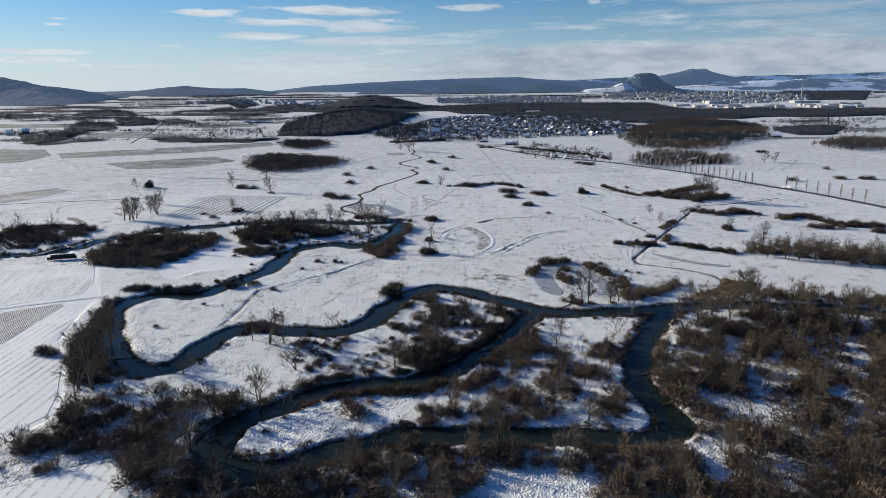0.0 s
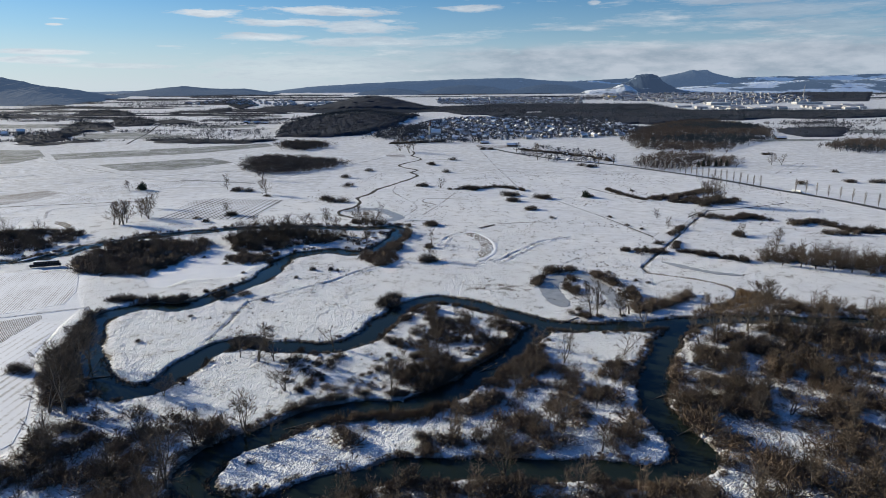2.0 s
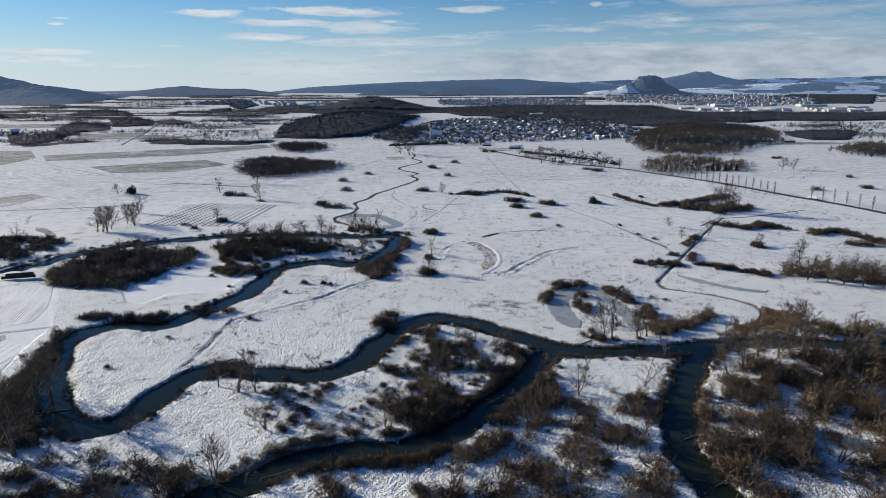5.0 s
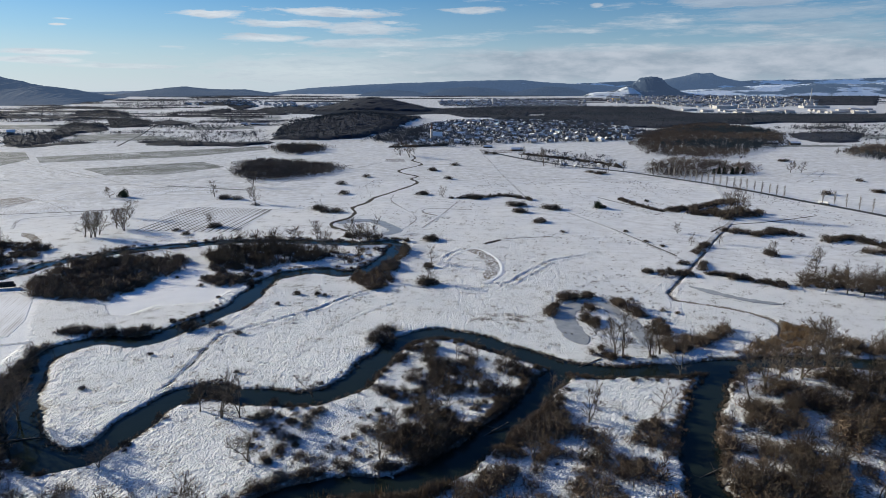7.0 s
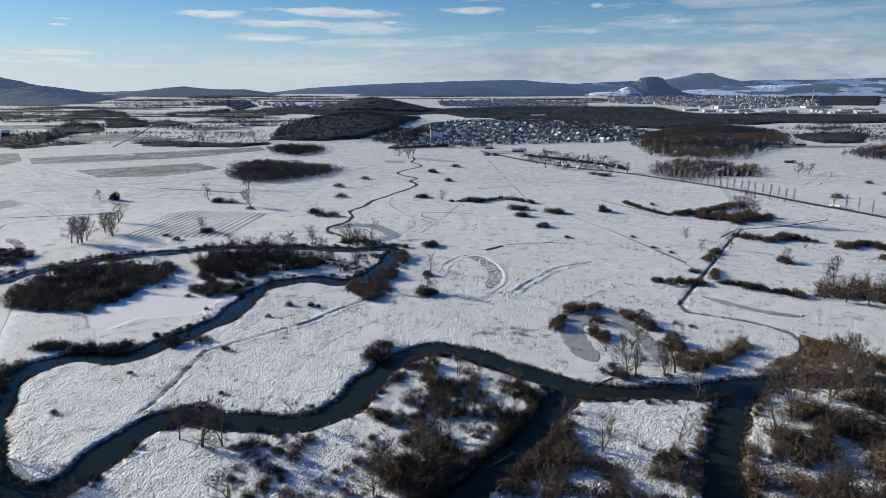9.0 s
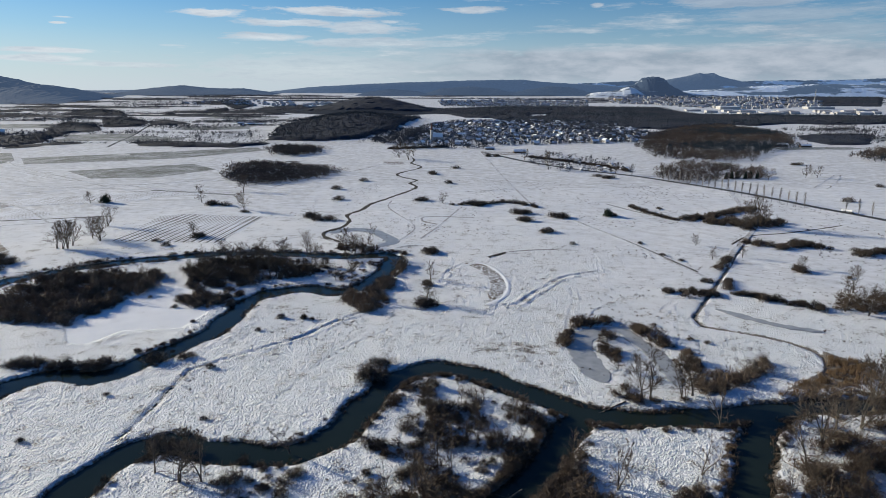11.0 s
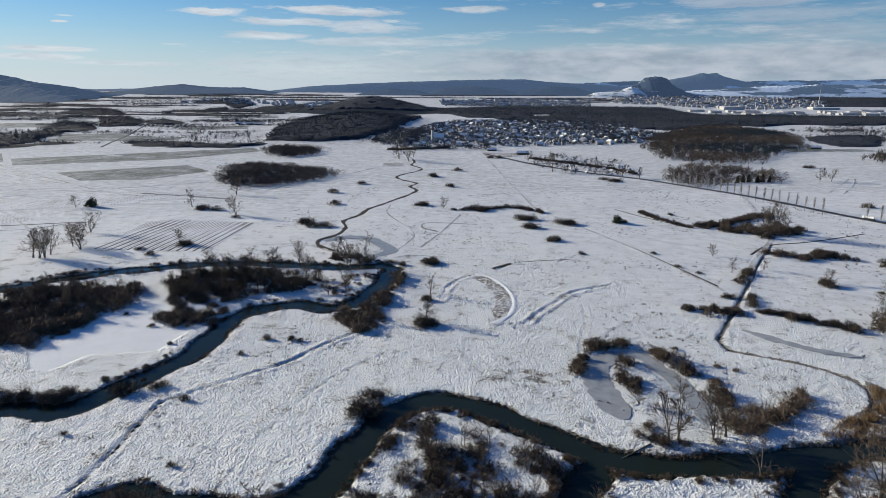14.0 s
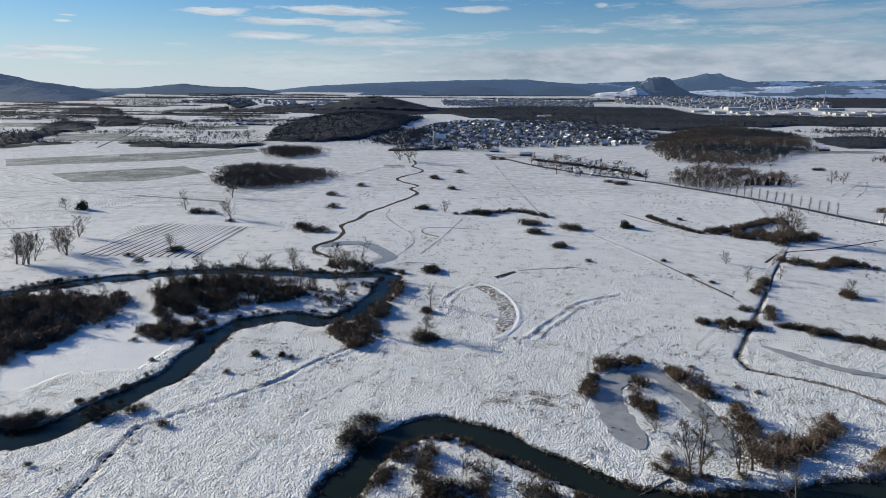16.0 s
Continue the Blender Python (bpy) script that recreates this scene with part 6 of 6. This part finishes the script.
for x, y, t, s in ((115, 1088, 0.05, 0.9), (72, 1143, 0.1, 0.7), (590, 1222, -0.1, 1.0), (628, 1214, -0.1, 0.9), (-540, 1790, 0.2, 0.8), (-505, 1765, 0.4, 0.9), (-478, 1750, 0.1, 0.8), (-520, 1740, 1.5, 0.7)):
    house(x, y, t, BARN, "long dark timber farm building with a snow-covered roof", "barn", "farm buildings", s, "barn")
r = np.random.default_rng(91)
for x, y in scatter([(118, 960), (160, 880), (228, 875), (239, 980), (165, 1070)], 26, (), 90, False):
    house(x, y, r.uniform(0, 3), HOUSES[2], "small allotment hut with a snowy roof", "hut", "allotment huts", 0.42, "garden_hut")
allot = scatter([(108, 954), (150, 862), (228, 863), (239, 991), (155, 1087)], 260, (), 92, False)
puffs("allotment_shrubs", allot, r.uniform(2, 6, len(allot)), M_FOREST, "dark shrubs and fruit trees in the allotment gardens", 93, None, 9, 0.55)
for x, y in scatter([(-1300, 1250), (-950, 1230), (-880, 1420), (-1250, 1480)], 40, (), 94, False):
    house(x, y, r.uniform(0, 3), HOUSES[r.integers(3)], "house of a hamlet with a snow-covered roof", group="hamlet houses")


far_town([(-45, 3564), (322, 3674), (762, 3585), (668, 3151), (270, 3089), (-13, 3136)], 420, 120, 3, 8, "distant suburb of snowy roofs and pale walls", (4, 9))
far_town([(1015, 4182), (1600, 4300), (2063, 4084), (2036, 3624), (1810, 3232), (1380, 3001), (1169, 3096), (1056, 3297), (848, 3451)], 1000, 124, 4, 10, "distant town of snowy roofs and pale walls", (4, 10))
far_town([(980, 2860), (1144, 2794), (1348, 2700), (1859, 2909), (1640, 2560), (1199, 2480), (1062, 2640)], 34, 121, 14, 34, "distant industrial halls with snowy roofs", (5, 8))
far_town([(-1300, 3200), (-500, 2900), (-450, 3300), (-1200, 3600)], 120, 122, 5, 9, "distant hamlet under the hills")


def hall(x, y, w, d, h, mat, label):
    ob = new("factory_hall")
    ob.location = (x, y, float(far_rise(y)))
    tagged(ob, label, "hall")
    part("wall", box(bmesh.new(), -w, w, -d, d, -1, h), mat, ob)
    part("roof", box(bmesh.new(), -w - 0.5, w + 0.5, -d - 0.5, d + 0.5, h, h + 0.8), M_SNOW, ob)


M_OCHRE = plain_mat("ochre_cladding", (0.55, 0.38, 0.14), (0.62, 0.44, 0.18), 0.05, 0.6, 0.1)
hall(1262, 3000, 45, 25, 12, M_WALL, "large pale factory hall with a snowy roof")
hall(938, 3640, 22, 14, 15, M_OCHRE, "ochre-clad factory building below the rocky cone")
hall(250, 3400, 9, 8, 26, M_WALL, "pale high-rise block in the distant suburb")
hall(1700, 3060, 60, 25, 9, M_WALL, "long pale warehouse at the town's edge")

mast = new("transmitter_tower")
mast.location = (1825, 3320, float(far_rise(3320)))
tagged(mast, "tall pale tapering tower above the town's edge", "tower")
bm = bmesh.new()
bmesh.ops.create_cone(bm, segments=10, radius1=2.6, radius2=0.8, depth=82, cap_ends=True, matrix=Matrix.Translation((0, 0, 40)))
part("shaft", bm, M_WALL, mast)
bm = bmesh.new()
bmesh.ops.create_cone(bm, segments=10, radius1=5.5, radius2=4.5, depth=6, cap_ends=True, matrix=Matrix.Translation((0, 0, 26)))
part("gallery", bm, M_WALL, mast)


# ---- small things ----
def mistletoe_mesh(seed):
    r = np.random.default_rng(seed)
    tv, tf = [], []
    for i in range(70):
        d = unit(r.normal(size=3))
        twig(tv, tf, d * 0.1, d * r.uniform(0.35, 0.6), 0.12, r)
    return tri_mesh("mistletoe", np.array(tv), tf, M_NEEDLE)


BALLS = [mistletoe_mesh(s) for s in range(3)]
for x, y, h in ((169, 260, 16), (171, 251, 19), (185, 260, 17)):
    for i in range(7):
        ob = new("mistletoe", BALLS[i % 3])
        a = rng.uniform(0, 6.28)
        ob.location = (x + math.cos(a) * h * 0.16 * rng.uniform(0.2, 1), y + math.sin(a) * h * 0.16 * rng.uniform(0.2, 1), h * rng.uniform(0.55, 0.9))
        tagged(ob, "dark green mistletoe ball hanging in a bare tree", "mistletoe", "mistletoe balls")


def fallen_trunk(a, b, r0, label="snow-dusted fallen tree trunk lying in the river"):
    v, f = [], []
    a, b = np.array(a, float), np.array(b, float)
    tube(v, f, a, b, r0, r0 * 0.45, 7)
    ob = tagged(part("fallen_trunk", tri_mesh("fallen_trunk", np.array(v), f, M_BARK)), label, "log", "fallen trunks")
    v, f = [], []
    q = np.random.default_rng(int(abs(a[0]) * 7))
    for i in range(9):
        c = a + (b - a) * q.uniform(0.35, 0.95)
        tube(v, f, c, c + q.normal(0, 1.3, 3) + (b - a) * 0.08, r0 * 0.3, 0.02, 3)
    part("branch", tri_mesh("branch", np.array(v), f, M_BARK), None, ob)
    return ob


fallen_trunk((-132, 228, -0.3), (-116, 232, -0.7), 0.32)
fallen_trunk((80, 218, 0.2), (68, 212, -0.8), 0.28)
fallen_trunk((78, 195, 0.3), (69, 190, -0.8), 0.25)
fallen_trunk((-41, 197, 0.2), (-50, 194, -0.8), 0.22)
fallen_trunk((60, 287, 0.3), (50, 281, -0.7), 0.3)
fallen_trunk((20, 239, 0.4), (12, 233, -0.7), 0.28)
fallen_trunk((92, 214, 0.4), (84, 205, 0.3), 0.3, "snow-dusted fallen tree trunk in the thicket")

# a long row of black-wrapped round bales at the field edge
M_WRAP = plain_mat("black_wrap", (0.012, 0.012, 0.013), (0.03, 0.03, 0.032), 2.0, 0.4, 0.3)
stack_mesh = None
for i in range(11):
    bm = bmesh.new()
    bmesh.ops.create_cone(bm, segments=14, radius1=0.85, radius2=0.85, depth=1.3, cap_ends=True)
    bmesh.ops.bevel(bm, geom=[e for e in bm.edges if abs(e.verts[0].co.z - e.verts[1].co.z) < 0.01], offset=0.14, segments=2, affect="EDGES")
    if stack_mesh is None:
        stack_mesh = to_mesh(bm, "round_bale", M_WRAP)
    else:
        bm.free()
    ob = new("round_bale", stack_mesh)
    t = i / 10
    ob.matrix_world = pose(-236.5 + 14 * t, 370 + 4.2 * t, 0.95, 90, 0, 16 + 90)
    tagged(ob, "black-wrapped round bale in a row on the snow", "bale", "round bales")
    if 1 <= i < 10:
        ob = new("round_bale", stack_mesh)
        ob.matrix_world = pose(-236.5 + 14 * (t + 0.05), 370 + 4.2 * (t + 0.05), 2.35, 90, 0, 16 + 90)
        tagged(ob, "black-wrapped round bale on top of the row", "bale", "round bales")


# tank lorry on the country road
def lorry(x, y, turn):
    ob = new("tank_lorry")
    ob.matrix_world = Matrix.Translation((x, y, 0.35)) @ Euler((0, 0, radians(turn))).to_matrix().to_4x4() @ Matrix.Scale(0.8, 4)
    tagged(ob, "white articulated tank lorry on the country road", "lorry")
    bm = bmesh.new()
    bmesh.ops.create_cone(bm, segments=20, radius1=1.2, radius2=1.2, depth=8.6, cap_ends=True, matrix=Matrix.Translation((1.6, 0, 2.3)) @ Euler((0, math.pi / 2, 0)).to_matrix().to_4x4())
    bmesh.ops.bevel(bm, geom=[e for e in bm.edges if abs(e.verts[0].co.x - e.verts[1].co.x) < 0.01], offset=0.3, segments=2, affect="EDGES")
    part("tank", bm, M_WHITE, ob, "white cylindrical tank")
    part("chassis", box(bmesh.new(), -5.0, 5.9, -0.5, 0.5, 0.75, 1.1), M_RUBBER, ob)
    bm = box(bmesh.new(), -6.0, -3.6, -1.2, 1.2, 0.6, 3.2)
    bmesh.ops.bevel(bm, geom=list(bm.edges), offset=0.15, segments=2, affect="EDGES")
    cab = part("cab", bm, M_WHITE, ob)
    part("windscreen", box(bmesh.new(), -6.04, -5.9, -1.0, 1.0, 1.9, 2.9), M_PANE, cab)
    for wx in (-5.1, -2.9, 3.2, 4.4, 5.5):
        for wy in (-1.05, 1.05):
            bm = bmesh.new()
            bmesh.ops.create_cone(bm, segments=16, radius1=0.5, radius2=0.5, depth=0.35, cap_ends=True, matrix=Matrix.Translation((wx, wy, 0.5)) @ Euler((math.pi / 2, 0, 0)).to_matrix().to_4x4())
            part("wheel", bm, M_RUBBER, ob)
    return ob


lorry(335.5, 617, -66)
